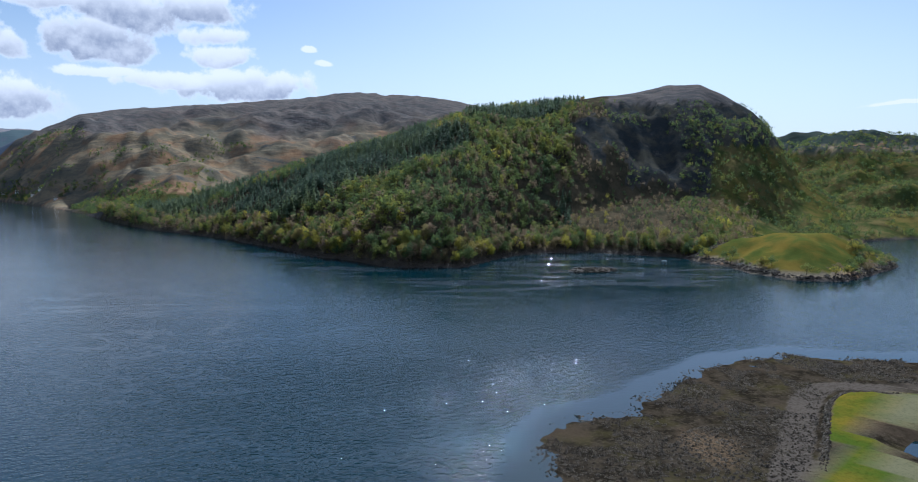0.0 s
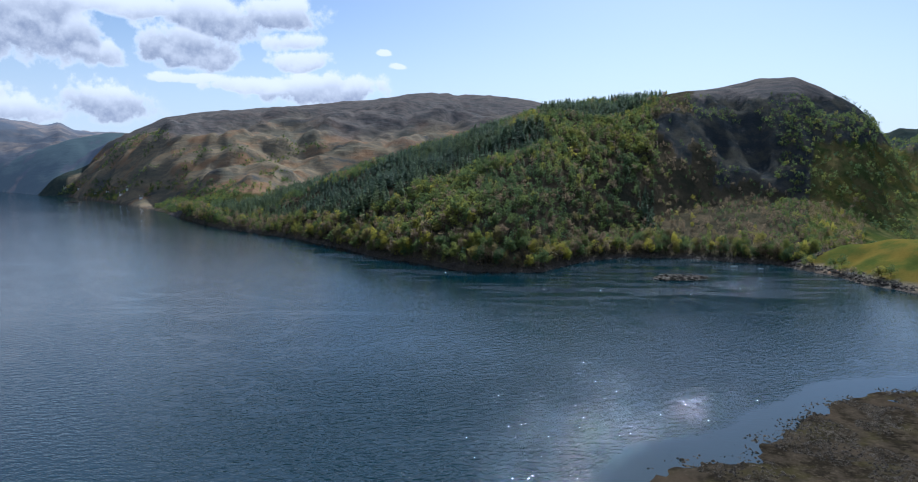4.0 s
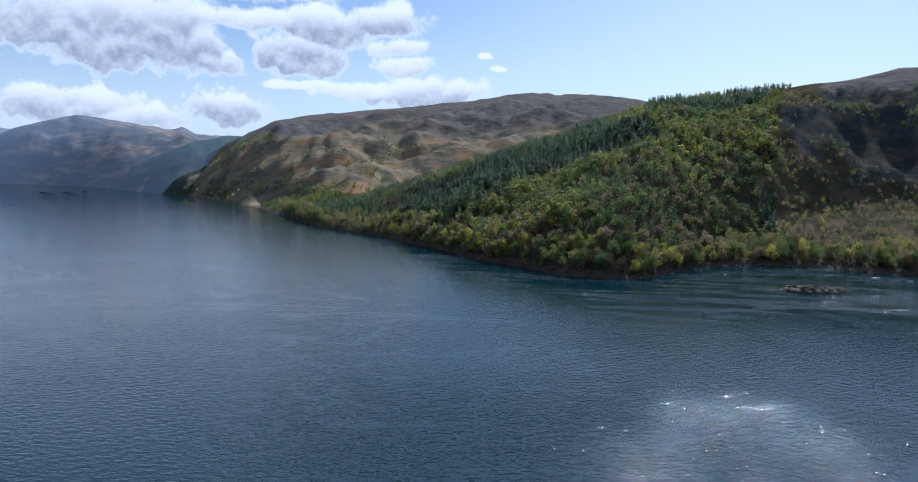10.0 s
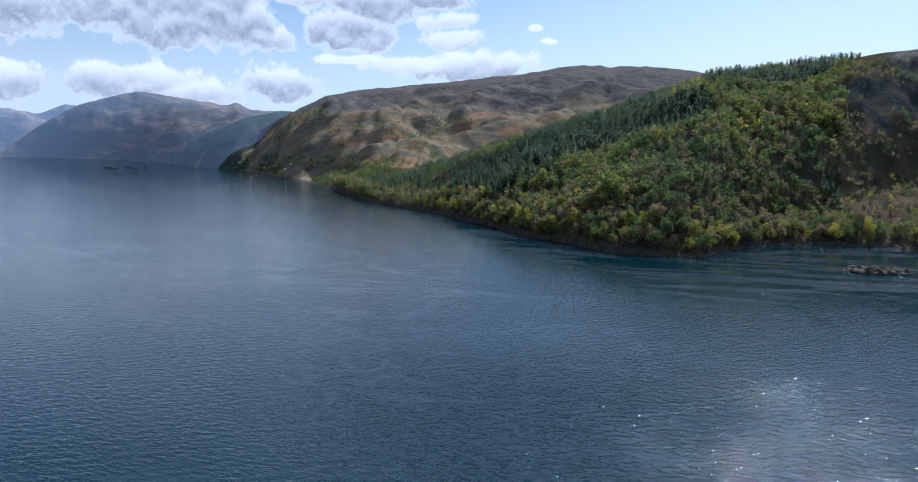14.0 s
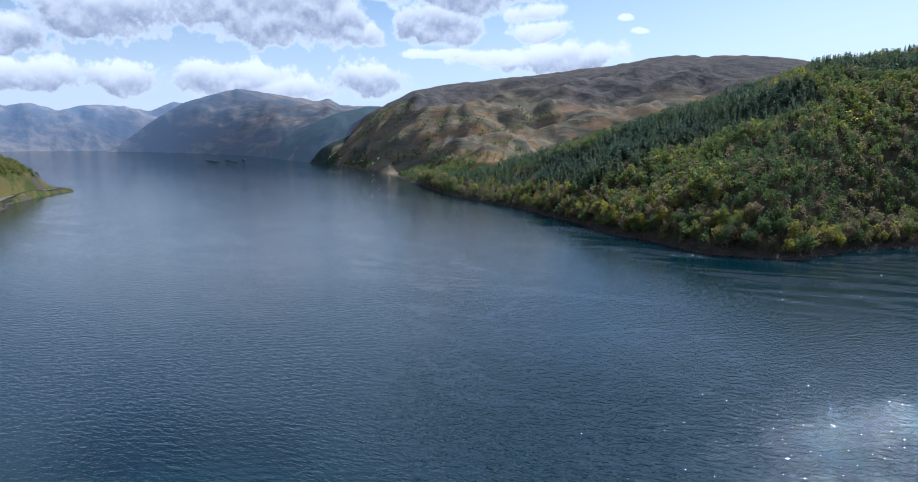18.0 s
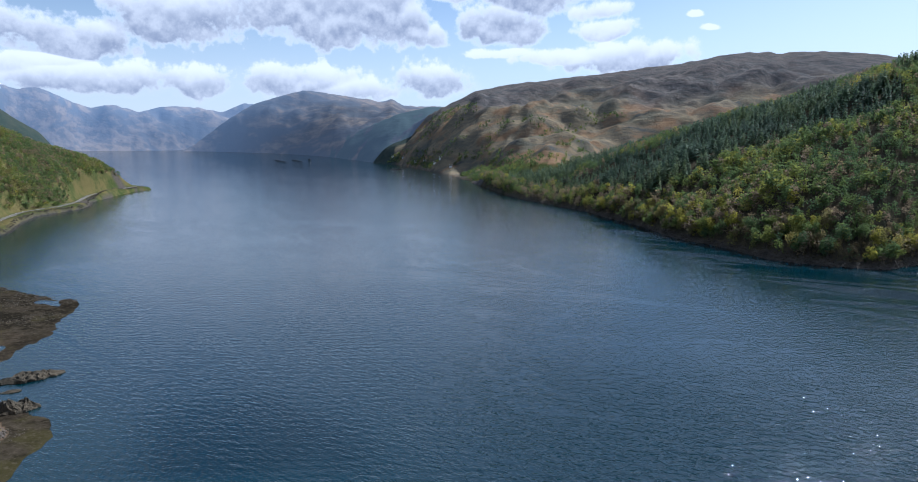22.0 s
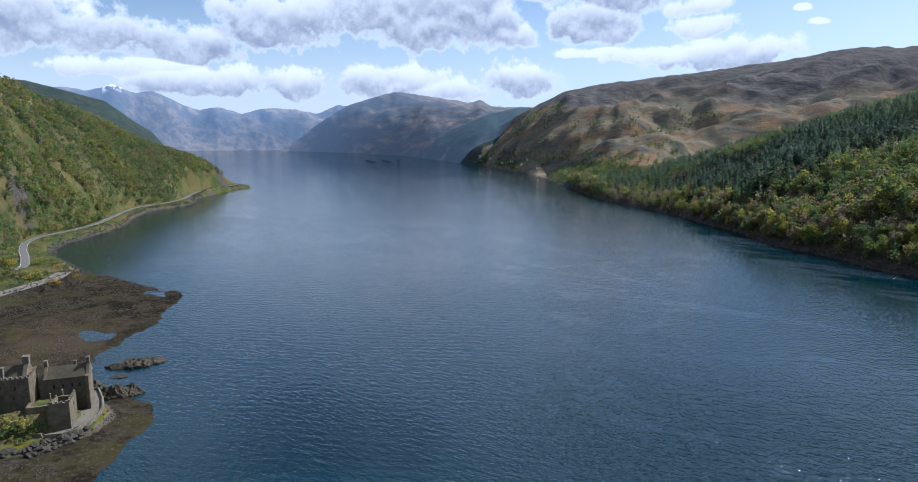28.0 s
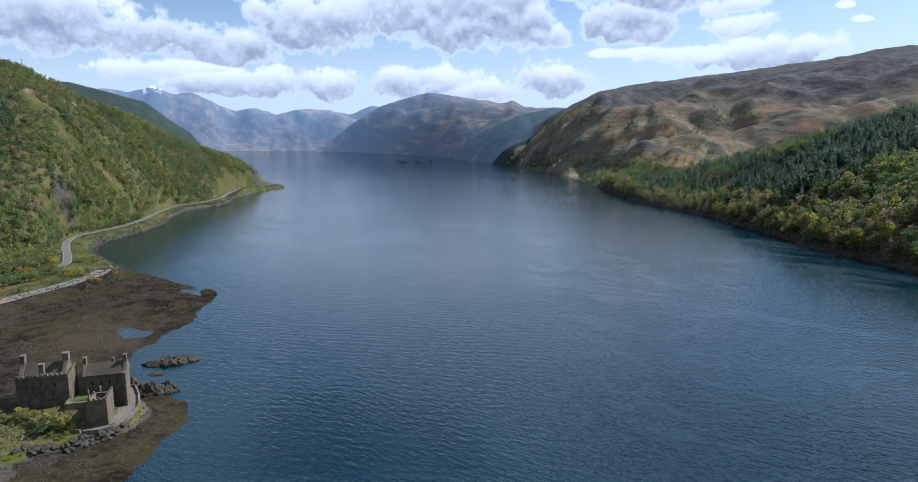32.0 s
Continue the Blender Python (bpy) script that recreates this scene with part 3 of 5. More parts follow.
def land(x, y):
    """Height of the ground, and how far each cover holds there."""
    bearing = np.degrees(np.arctan2(x - HUB_X, y - HUB_Y))
    off = np.hypot(x - HUB_X, y - HUB_Y)
    wooded = slope_up(x, y, bearing, off, WOODED_HILL, 13, 1)
    # the broken face at the hill's end: buttresses and gullies
    face = ease((bearing - 9) / 4) * ease((wooded - 55) / 40) * ease((262 - wooded) / 40)
    wooded = wooded + face * (0.3 - np.abs(wander(x * 1.3, y * 0.5, 70, 4, 51))) * 22
    moor = slope_up(x, y, bearing, off, MOOR, 36, 2, 0.2, 3.0, 0.25)
    # spurs and gullies slanting down the moor
    spurs = 0.32 - np.abs(wander(-0.27 * x - 0.22 * y, 0.77 * y - 0.64 * x, 230, 3, 41))
    moor = moor + 46 * spurs * ease((moor - 15) / 90) * ease((2800 - off) / 420)
    green = slope_up(x, y, bearing, off - 26, GREEN_HILL, 15, 3, 0.0, 6.0)
    behind = slope_up(x, y, bearing, off, BEHIND_GREEN, 20, 4, 0.0, 3.0, 0.4)
    far = [slope_up(x, y, bearing, off, rows, rough, 5 + k, 0.0, 3.0, 0.3) for k, (rows, rough) in enumerate(((FAR_HILL, 34), (MID_PEAK, 24), (FAR_RANGE, 44)))]
    far = np.max(far, axis=0)
    shoulder = slope_up(x, y, bearing, off, SHOULDER, 16, 15, 0.0, 3.0, 0.3)
    jag = wander(x, y, 14, 3, 9)
    bank = inside(x, y, GREEN_SHORE) + jag * 2
    bank_z = np.where(bank > 0, 6.0 * ease(bank / 9), np.maximum(bank * 0.3, -9))
    mud = inside(x, y, MUD_FLAT) + jag * 3.5 + wander(x, y, 6, 2, 13) * 2
    mud_z = np.where(mud > 0, 1.3 * ease(mud / 40) + 0.25 * ease(mud / 4) + wander(x, y, 22, 4, 10) * 0.5 * ease(mud / 10), np.maximum(mud * 0.12, -9))
    mud_z = mud_z - 1.7 * np.exp(-(((x + 398) + (y - 214) * 0.6) / 17) ** 2 - ((y - 214) / 7) ** 2) - 1.2 * np.exp(-((x + 452) / 10) ** 2 - ((y - 281) / 5) ** 2)
    rock = inside(x, y, CASTLE_ROCK) + jag * 1.2
    rock_z = np.where(rock > -2, 0.8 + 1.9 * ease((rock + 2) / 4) + 6.3 * ease((rock - 6) / 10) + jag * 0.3, -9)
    fray = wander(x, y, 6, 2, 13)
    beach = inside(x, y, BEACH) + jag * 5 + fray * 2.5
    beach_z = np.where(beach > 0, 0.2 * ease(beach / 3) + 2.0 * ease(beach / 75) + wander(x, y, 9, 3, 11) * 0.22 * ease(beach / 6), np.maximum(beach * 0.05, -9))
    grass = inside(x, y, MEADOW) + jag * 0.5
    pond = np.hypot((x - 182) / 1.0, (y - 232) / 1.2) - 19
    beach_z = np.where(grass > 0, beach_z + 1.3 * ease(grass / 1.6), beach_z)
    beach_z = beach_z - 1.2 * ease((3 - pond) / 4) - 3.4 * ease((-5 - pond) / 4)
    knoll = inside(x, y, KNOLL) + 6 + jag * 3
    knoll_z = np.where(knoll > 0, 2.5 * ease(knoll / 5) + 30 * ease(knoll / 78) + wander(x, y, 40, 4, 12) * 3.5 * ease(knoll / 30), np.maximum(knoll * 0.3, -9))
    layers = np.array([wooded, moor, green, behind, far, bank_z, mud_z, rock_z, beach_z, knoll_z, shoulder])
    z = layers.max(axis=0)
    off_road = -inside_line(x, y, ROAD)
    z = np.where(((z > 1) | (off_road < 8)) & (off_road < 34), 6.0 + (z - 6.0) * ease((off_road - 8) / 18), z)
    off_track = -inside_line(x, y, TRACK)
    z = np.where(((z > 1) | (off_track < 9)) & (off_track < 22), 5.4 + (z - 5.4) * ease((off_track - 8) / 8), z)
    which = layers.argmax(axis=0)
    shoreline = (z < 2.2) & (z > -1)
    crag = (which == 0) & (bearing > 12.5 + 4.5 * np.clip(1.4 - z / 150, 0, 1) + 3.0 * wander(x, y, 60, 3, 36)) & (z > 72 + 22 * wander(x, y, 90, 3, 37))
    silt = (which == 8) & (grass > 4) & (pond > 1) & (x - 0.62 * (y - 234) > 161 + 3 * jag)
    cover = {
        "wood": (which == 0) & (off < 1460) & (bearing < 26.5) & ~crag,
        "crag": crag & (z < 236 + 12 * jag),
        "heath": np.where(which == 0, 1.0, ease((z - 150 + 60 * wander(x, y, 260, 3, 38)) / 150)) * np.isin(which, (0, 1)),
        # on the castle rock's inner slope the darker scrub tone also paints in shade
        "scrub": (np.isin(which, (2, 5)) & (z < 150 + 30 * wander(x, y, 60, 3, 35))) | ((which == 7) & (rock >= 7)) | ((which <= 1) & (bearing > 23.5) & (z < 150)) | ((which == 1) & (off < 1700) & (z < 50)),
        "grass": ((which == 9) & (z > 6)) * 0.9 + ((which <= 1) & (bearing > 24) & (z < 150) & (wander(x, y, 70, 3, 39) > 0)) * 0.35 + (((which == 8) & (grass > 0.8) & (pond > 1)) | ((which == 7) & (z > 2.0) & (rock < 7))),
        "rock": np.isin(which, (0, 1, 2, 5, 9)) & shoreline | (np.hypot(x + 1080, (y - 660) * 0.8) < 30) | (np.hypot(x + 800, (y - 300) * 1.3) < 14) | (np.hypot(x + 1310, y - 838) < 22) | ((which == 7) & (z <= 2.0)),
        "tide": np.isin(which, (6, 8)) & ((grass < 0.8) | (pond < 1) | (which == 6)),
        "sand": ease(1.5 - np.hypot(x - 98, (y - 238) * 0.6) / 9 + 0.4 * jag) * (which == 8) + ease(0.5 + wander(x, y, 50, 3, 43)) * (which == 6) * ease((245 - y) / 30) * ease((-330 - x) / 40) * 0.3,
        "snow": (off > 4600) & (z > 442) & (bearing > -70),
        "dark": ((which == 3) & (wander(x, y, 120, 3, 16) < 0.8) | (which == 10) & (wander(x, y, 120, 3, 16) < 0.45)) | ((which == 1) & (bearing > 22) & (z > 158 + 20 * jag)),
        "gravel": (which == 8) & (grass > -17) & (grass < -4) & (pond > 2) | (which == 6) & (rock > -11) & (y < 128),
        "silt": silt,
        # how strongly the painted haze glows, rising with distance
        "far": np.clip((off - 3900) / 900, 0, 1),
    }
    return z, which, {k: v.astype(np.float32) for k, v in cover.items()}


def sheet(name, xs, ys, zs, mats, faces_mat=None, values=None):
    """A smooth surface over a grid of rows and columns."""
    rows, cols = xs.shape
    verts = np.stack([xs, ys, zs], -1).reshape(-1, 3)
    i = np.arange(rows * cols).reshape(rows, cols)
    quads = np.stack([i[:-1, :-1], i[:-1, 1:], i[1:, 1:], i[1:, :-1]], -1).reshape(-1, 4)
    return raw_mesh(name, verts, quads, mats, faces_mat, values, True)


def raw_mesh(name, verts, faces, mats, faces_mat=None, values=None, soft=False):
    k = faces.shape[1]
    me = bpy.data.meshes.new(name)
    me.vertices.add(len(verts))
    me.vertices.foreach_set("co", np.ascontiguousarray(verts, np.float32).ravel())
    me.loops.add(faces.size)
    me.loops.foreach_set("vertex_index", np.ascontiguousarray(faces, np.int32).ravel())
    me.polygons.add(len(faces))
    me.polygons.foreach_set("loop_start", np.arange(0, faces.size, k, dtype=np.int32))
    me.polygons.foreach_set("use_smooth", np.full(len(faces), soft))
    for m in mats:
        me.materials.append(m)
    if faces_mat is not None:
        me.polygons.foreach_set("material_index", np.ascontiguousarray(faces_mat, np.int32))
    for key, v in (values or {}).items():
        a = me.attributes.new(key, "FLOAT", "POINT")
        a.data.foreach_set("value", np.ascontiguousarray(v, np.float32).ravel())
    me.update(calc_edges=True)
    return me


bearings = np.concatenate([np.arange(-84, 44, 0.19), np.arange(44, 276.1, 3.0)])
rings = 70 * 1.0100 ** np.arange(430)
rings = np.append(rings[rings < 4880], 4880)
B, R = np.meshgrid(np.radians(bearings), rings)
X, Y = HUB_X + R * np.sin(B), HUB_Y + R * np.cos(B)
Z, WHICH, COVER = land(X, Y)


def rest_on(x, y):
    """Height of the ground sheet under a place."""
    b = math.degrees(math.atan2(x - HUB_X, y - HUB_Y))
    i = np.interp(math.hypot(x - HUB_X, y - HUB_Y), rings, np.arange(len(rings)))
    j = np.interp(b + 360 if b < -84 else b, bearings, np.arange(len(bearings)))
    a, c = min(int(i), len(rings) - 2), min(int(j), len(bearings) - 2)
    u, v = i - a, j - c
    return float((Z[a, c] * (1 - v) + Z[a, c + 1] * v) * (1 - u) + (Z[a + 1, c] * (1 - v) + Z[a + 1, c + 1] * v) * u)


# faces beyond 2900 m get the material with haze in its emission
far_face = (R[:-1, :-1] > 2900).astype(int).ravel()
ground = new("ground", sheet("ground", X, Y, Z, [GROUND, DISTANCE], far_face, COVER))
tagged(ground, "Hills, moor, tidal flats and mountains round the loch", "ground", kind="structure")

wb, wr = np.meshgrid(np.radians(np.arange(-180, 180.1, 1.0)), np.append(1e-3, 20 * 1.025 ** np.arange(222)))
wx, wy = HUB_X + wr * np.sin(wb), HUB_Y + wr * np.cos(wb)
wz = level(wr)
calm = ease((25 + inside(wx, wy, BEACH) + 3 * wander(wx, wy, 30, 2, 44)) / 7)
off_shore = table(WOODED_HILL, np.degrees(wb), 1) - wr
# wave strength by distance and bearing, shaped to the camera's view of the glitter
glitter_waves = ease((345 - wr) / 130) * ease((np.degrees(wb) + 50) / 30) * 0.8 + ease((560 - wr) / 260) * 0.2
wide_bay = ease((np.degrees(wb) + 4) / 8)
race = np.maximum(np.exp(-((off_shore - 50) / 48) ** 2), wide_bay * np.exp(-((off_shore - 110) / 105) ** 2)) * ease((np.degrees(wb) + 26) / 12) * ease((30 - np.degrees(wb)) / 10)
shallow = np.maximum(ease((34 + inside(wx, wy, MUD_FLAT)) / 30), ease((30 + inside(wx, wy, BEACH)) / 28) * 0.3)
loch = new("water", sheet("water", wx, wy, wz, [WATER], None, {"calm": calm, "shallow": shallow, "race": race, "glitter_waves": glitter_waves}))
tagged(loch, "Blue-grey rippled loch water with sun glitter", "water", kind="structure")


# ---- trees ----
def leaf_material(name, tones, through=0.35):
    m, t, b = material(name)
    ramp = t.nodes.new("ShaderNodeValToRGB")
    ramp.color_ramp.interpolation = "LINEAR"
    while len(ramp.color_ramp.elements) < len(tones):
        ramp.color_ramp.elements.new(0.5)
    for e, (at, c) in zip(ramp.color_ramp.elements, tones):
        e.position, e.color = at, (*c, 1)
    info = t.nodes.new("ShaderNodeObjectInfo")
    feed(t, ramp.inputs[0], calc(t, "FRACT", calc(t, "ADD", calc(t, "MULTIPLY", mask(t, "tint"), 0.999), calc(t, "MULTIPLY", calc(t, "MULTIPLY", info.outputs["Random"], mask(t, "lone")), 0.999))))
    geo = t.nodes.new("ShaderNodeNewGeometry")
    shade = calc(t, "MULTIPLY_ADD", geo.outputs["Random Per Island"], 0.6, 0.7)
    tone = t.nodes.new("ShaderNodeMix")
    tone.data_type, tone.blend_type = "RGBA", "MULTIPLY"
    tone.inputs[0].default_value = 1.0
    feed(t, tone.inputs[6], ramp.outputs[0])
    grey = t.nodes.new("ShaderNodeCombineColor")
    for k in range(3):
        feed(t, grey.inputs[k], shade)
    feed(t, tone.inputs[7], grey.outputs[0])
    feed(t, b.inputs["Base Color"], tone.outputs[2])
    b.inputs["Roughness"].default_value = 0.7
    b.inputs["Specular IOR Level"].default_value = 0.08
    glow = t.nodes.new("ShaderNodeBsdfTranslucent")
    feed(t, glow.inputs[0], tone.outputs[2])
    both = t.nodes.new("ShaderNodeMixShader")
    both.inputs[0].default_value = through
    feed(t, both.inputs[1], b.outputs[0])
    feed(t, both.inputs[2], glow.outputs[0])
    feed(t, t.nodes["Material Output"].inputs[0], both.outputs[0])
    return m


NEEDLE = leaf_material("needles", [(0.0, (0.072, 0.11, 0.075)), (0.5, (0.095, 0.14, 0.08)), (1.0, (0.14, 0.175, 0.08))], 0.45)
LEAF = leaf_material("spring leaves", [(0.0, (0.07, 0.11, 0.05)), (0.4, (0.125, 0.165, 0.05)), (0.58, (0.21, 0.21, 0.045)), (0.66, (0.215, 0.165, 0.10)), (0.78, (0.20, 0.15, 0.10)), (0.85, (0.29, 0.26, 0.05)), (1.0, (0.37, 0.34, 0.055))], 0.5)
TWIG = leaf_material("bare twigs and buds", [(0.0, (0.075, 0.06, 0.035)), (0.5, (0.11, 0.085, 0.04)), (1.0, (0.13, 0.115, 0.04))], 0.3)
BARK = speckled("bark", (0.03, 0.025, 0.018), (0.08, 0.065, 0.05), 3.0)


def stem(rng, base, tip, r0, r1, sides=5):
    """Corners and quads of a tapered limb."""
    base, tip = np.array(base, float), np.array(tip, float)
    axis = tip - base
    axis /= np.linalg.norm(axis)
    side = np.cross(axis, (0.3, 0.9, 0.1))
    side /= np.linalg.norm(side)
    up = np.cross(axis, side)
    a = np.arange(sides) * 2 * np.pi / sides
    ring = np.cos(a)[:, None] * side + np.sin(a)[:, None] * up
    v = np.concatenate([base + ring * r0, tip + ring * r1])
    i = np.arange(sides)
    return v, np.stack([i, (i + 1) % sides, (i + 1) % sides + sides, i + sides], 1)


def leaves_on(rng, centres, radii, count, size):
    """Small leaf clumps, as bent quads, over the outsides of a number of lobes."""
    pick = rng.choice(len(centres), count, p=radii ** 2 / (radii ** 2).sum())
    d = rng.normal(size=(count, 3))
    d[:, 2] = d[:, 2] * 0.9 + 0.2
    d /= np.linalg.norm(d, axis=1)[:, None]
    at = centres[pick] + d * (radii[pick] * rng.uniform(0.65, 1.05, count))[:, None]
    face = d + rng.normal(size=(count, 3)) * 0.55
    face /= np.linalg.norm(face, axis=1)[:, None]
    side = np.cross(face, rng.normal(size=(count, 3)))
    side /= np.linalg.norm(side, axis=1)[:, None]
    up = np.cross(face, side)
    s = (size * rng.uniform(0.6, 1.35, count))[:, None]
    v = np.stack([at - side * s, at - up * s * 0.8 + face * s * 0.2, at + side * s, at + up * s * 0.9 - face * s * 0.15], 1)
    return v.reshape(-1, 3), np.arange(count * 4).reshape(-1, 4)


def gather(pieces):
    verts, faces, n = [], [], 0
    for v, f in pieces:
        verts.append(v)
        faces.append(f + n)
        n += len(v)
    return np.concatenate(verts), np.concatenate(faces)


def broadleaf(seed, count, size, slim=1.0, limbs=5, lobes=11, spread=0.15):
    """One metre tall: trunk and limbs, and a crown of leaf clumps on uneven lobes."""
    rng = np.random.RandomState(seed)
    centres = rng.normal(size=(lobes, 3)) * (spread * slim, spread * slim, 0.15) + (0, 0, 0.58)
    centres[:, 2] = np.clip(centres[:, 2], 0.3, 0.85)
    centres[0] = (0, 0, 0.82)
    radii = rng.uniform(0.12, 0.20, lobes) * (0.7 + 0.3 * slim) * (11 / lobes) ** 0.33
    wood = [stem(rng, (0, 0, -0.08), (0.01, 0.0, 0.62), 0.022, 0.010, 5 if limbs else 3)]
    for c in centres[1:1 + limbs]:
        wood.append(stem(rng, (0, 0, rng.uniform(0.22, 0.42)), c, 0.010, 0.003, 4))
    return gather(wood), leaves_on(rng, centres, radii, count, size)


def conifer(seed, tiers, per, slim=1.0):
    """One metre tall: a straight stem with drooping, ragged tiers of boughs."""
    rng = np.random.RandomState(seed)
    wood = [stem(rng, (0, 0, -0.06), (0, 0, 0.9), 0.011, 0.002, 4)]
    v = []
    for k in range(tiers):
        h = 0.10 + 0.88 * (k / tiers) ** 0.92
        reach = 0.20 * slim * (1.02 - h) ** 0.75 + 0.012
        for j in range(per):
            a = rng.uniform(0, 2 * np.pi)
            r = reach * rng.uniform(0.65, 1.25)
            hh = h + rng.uniform(-0.02, 0.02)
            out, side = np.array((np.cos(a), np.sin(a), 0)), np.array((-np.sin(a), np.cos(a), 0))
            w, drop = r * rng.uniform(0.3, 0.5), r * rng.uniform(0.15, 0.5)
            v += [np.array((0, 0, hh + 0.035)), out * r * 0.6 - side * w + (0, 0, hh - drop * 0.5), out * r + (0, 0, hh - drop), out * r * 0.6 + side * w + (0, 0, hh - drop * 0.4)]
    return gather(wood), (np.array(v), np.arange(len(v)).reshape(-1, 4))


def wood_of(name, models, spots, mats, label, category):
    """Many trees joined into one mesh: spots are x, y, z, height, width, turn, tint and which model."""
    verts, faces, tints, which, n = [], [], [], [], 0
    for k, (timber, crown) in enumerate(models):
        mine = spots[spots[:, 7] == k]
        if not len(mine):
            continue
        v, f = gather([timber, crown])
        kind = np.r_[np.zeros(len(timber[1])), np.ones(len(crown[1]))]
        c, s = np.cos(mine[:, 5])[:, None], np.sin(mine[:, 5])[:, None]
        w, h = mine[:, 4][:, None] * mine[:, 3][:, None], mine[:, 3][:, None]
        x = (v[:, 0] * c - v[:, 1] * s) * w + mine[:, 0][:, None]
        y = (v[:, 0] * s + v[:, 1] * c) * w + mine[:, 1][:, None]
        z = v[:, 2] * h + mine[:, 2][:, None]
        verts.append(np.stack([x, y, z], -1).reshape(-1, 3))
        faces.append((f[None] + (np.arange(len(mine)) * len(v))[:, None, None] + n).reshape(-1, 4))
        tints.append(np.repeat(mine[:, 6], len(v)))
        which.append(np.tile(kind, len(mine)))
        n += len(verts[-1])
    me = raw_mesh(name, np.concatenate(verts), np.concatenate(faces), mats, np.concatenate(which), {"tint": np.concatenate(tints)})
    return tagged(new(name, me), label, category, kind="stuff")


def scatter(rng, count, low_bearing, high_bearing, near, far):
    b = np.radians(rng.uniform(low_bearing, high_bearing, count))
    r = np.sqrt(rng.uniform(near ** 2, far ** 2, count))
    return HUB_X + r * np.sin(b), HUB_Y + r * np.cos(b), np.degrees(b), r


def spots_from(rng, x, y, z, keep, low, high, models, wide=(0.85, 1.2), sink=0.0):
    x, y, z = x[keep], y[keep], z[keep]
    n = len(x)
    return np.stack([x, y, z - sink, rng.uniform(low, high, n), rng.uniform(*wide, n), rng.uniform(0, 6.28, n), rng.uniform(0, 1, n), rng.randint(0, models, n)], 1)


LEAFY = [broadleaf(s, 92, 0.047, 0.95, 0, 8, 0.11) for s in range(7)]
BUSHY = [broadleaf(20 + s, 34, 0.085, 1.4, 0, 6, 0.13) for s in range(6)]
FIRS = [conifer(40 + s, 9, 6, 1.15) for s in range(4)]

# the wood on the steep hill across the water
rng = np.random.RandomState(5)
x, y, b, r = scatter(rng, 17500, -31, 27.5, 600, 1510)
z, which, cover = land(x, y)
patch = wander(x, y, 130, 3, 21)
shore_dist = r - table(WOODED_HILL, b, 1)
on_hill = (which == 0) & (z > 1.6)
crag = (cover["crag"] > 0.5) | ((b > 12) & (z > 222))
bracken = (b > 11.5) & ~crag & (shore_dist > 45)
fir = on_hill & ~crag & ~bracken & (shore_dist > 80) & (patch + np.clip((shore_dist - 200) / 350, -1, 1) * 0.5 - np.clip((b + 6) / 12, 0, 1) * 0.62 > -0.06)
leafy = on_hill & ~fir & ~crag & (rng.rand(len(x)) < np.where(bracken, 0.5, 0.94))
conifers = spots_from(rng, x, y, z, fir, 11, 21, 4, (0.9, 1.3))
conifers[:, 3] *= 1 + 0.3 * wander(conifers[:, 0], conifers[:, 1], 90, 3, 45)
conifers[:, 6] = np.clip(conifers[:, 6] * 0.7 + 0.15 + 0.5 * wander(conifers[:, 0], conifers[:, 1], 60, 3, 46), 0, 1)
wood_of("conifer_wood", FIRS, conifers, [BARK, NEEDLE], "Dense dark green conifer wood on the hillside", "wood")
mixed = spots_from(rng, x, y, z, leafy, 10, 19, 7, (0.85, 1.35))
stand = wander(mixed[:, 0], mixed[:, 1], 70, 3, 28)
low_down = np.clip((48 - mixed[:, 2]) / 30, 0, 1)
brown = rng.rand(len(mixed)) < np.where(bracken[leafy], 0.5, 0.10 + 0.16 * low_down)
green = np.clip(0.52 * mixed[:, 6] + 0.22 * stand, 0, 0.55)
yellow = np.clip(0.40 + 0.5 * mixed[:, 6] ** 1.5 + 0.3 * stand, 0.2, 1)
mixed[:, 6] = np.where(brown, 0.64 + 0.14 * mixed[:, 6], np.where(rng.rand(len(mixed)) < 0.12 + 0.5 * low_down, yellow, green))
mixed[:, 3] *= np.where(mixed[:, 2] > 190, 0.8, 1.0) * np.where(bracken[leafy], 0.6, 1.0) * (1 + 0.25 * stand)
wood_of("broadleaf_wood", LEAFY, mixed, [BARK, LEAF], "Mixed birch and oak wood in fresh spring leaf", "wood")
holds = crag & on_hill & (z < 240) & (wander(x, y, 55, 3, 47) > -0.05) & (rng.rand(len(x)) < 0.75)
ledge = spots_from(rng, x, y, z, holds, 4, 9, 6, (0.9, 1.4))
ledge[:, 6] *= 0.5
wood_of("crag_scrub", BUSHY, ledge, [BARK, LEAF], "Sparse birch scrub on the dark crags", "scrub")

# scrub on the green hill above the road
x, y, b, r = scatter(rng, 24000, -81, -58.3, 510, 1530)
z, which, cover = land(x, y)
open_patch = wander(x, y, 110, 4, 22)
keep = np.isin(which, (2, 5)) & (z > 5) & (open_patch < 0.72) & (inside_line(x, y, ROAD) < -9) & (inside_line(x, y, TRACK) < -15) & (inside(x, y, GREEN_SHORE) > 12) & ((inside(x, y, GREEN_SHORE) > 31) | (inside_line(x, y, ROAD) < -45))
keep &= (z < 95) | (open_patch < 0.5)
keep &= (z < 140) | (open_patch < 0.1)
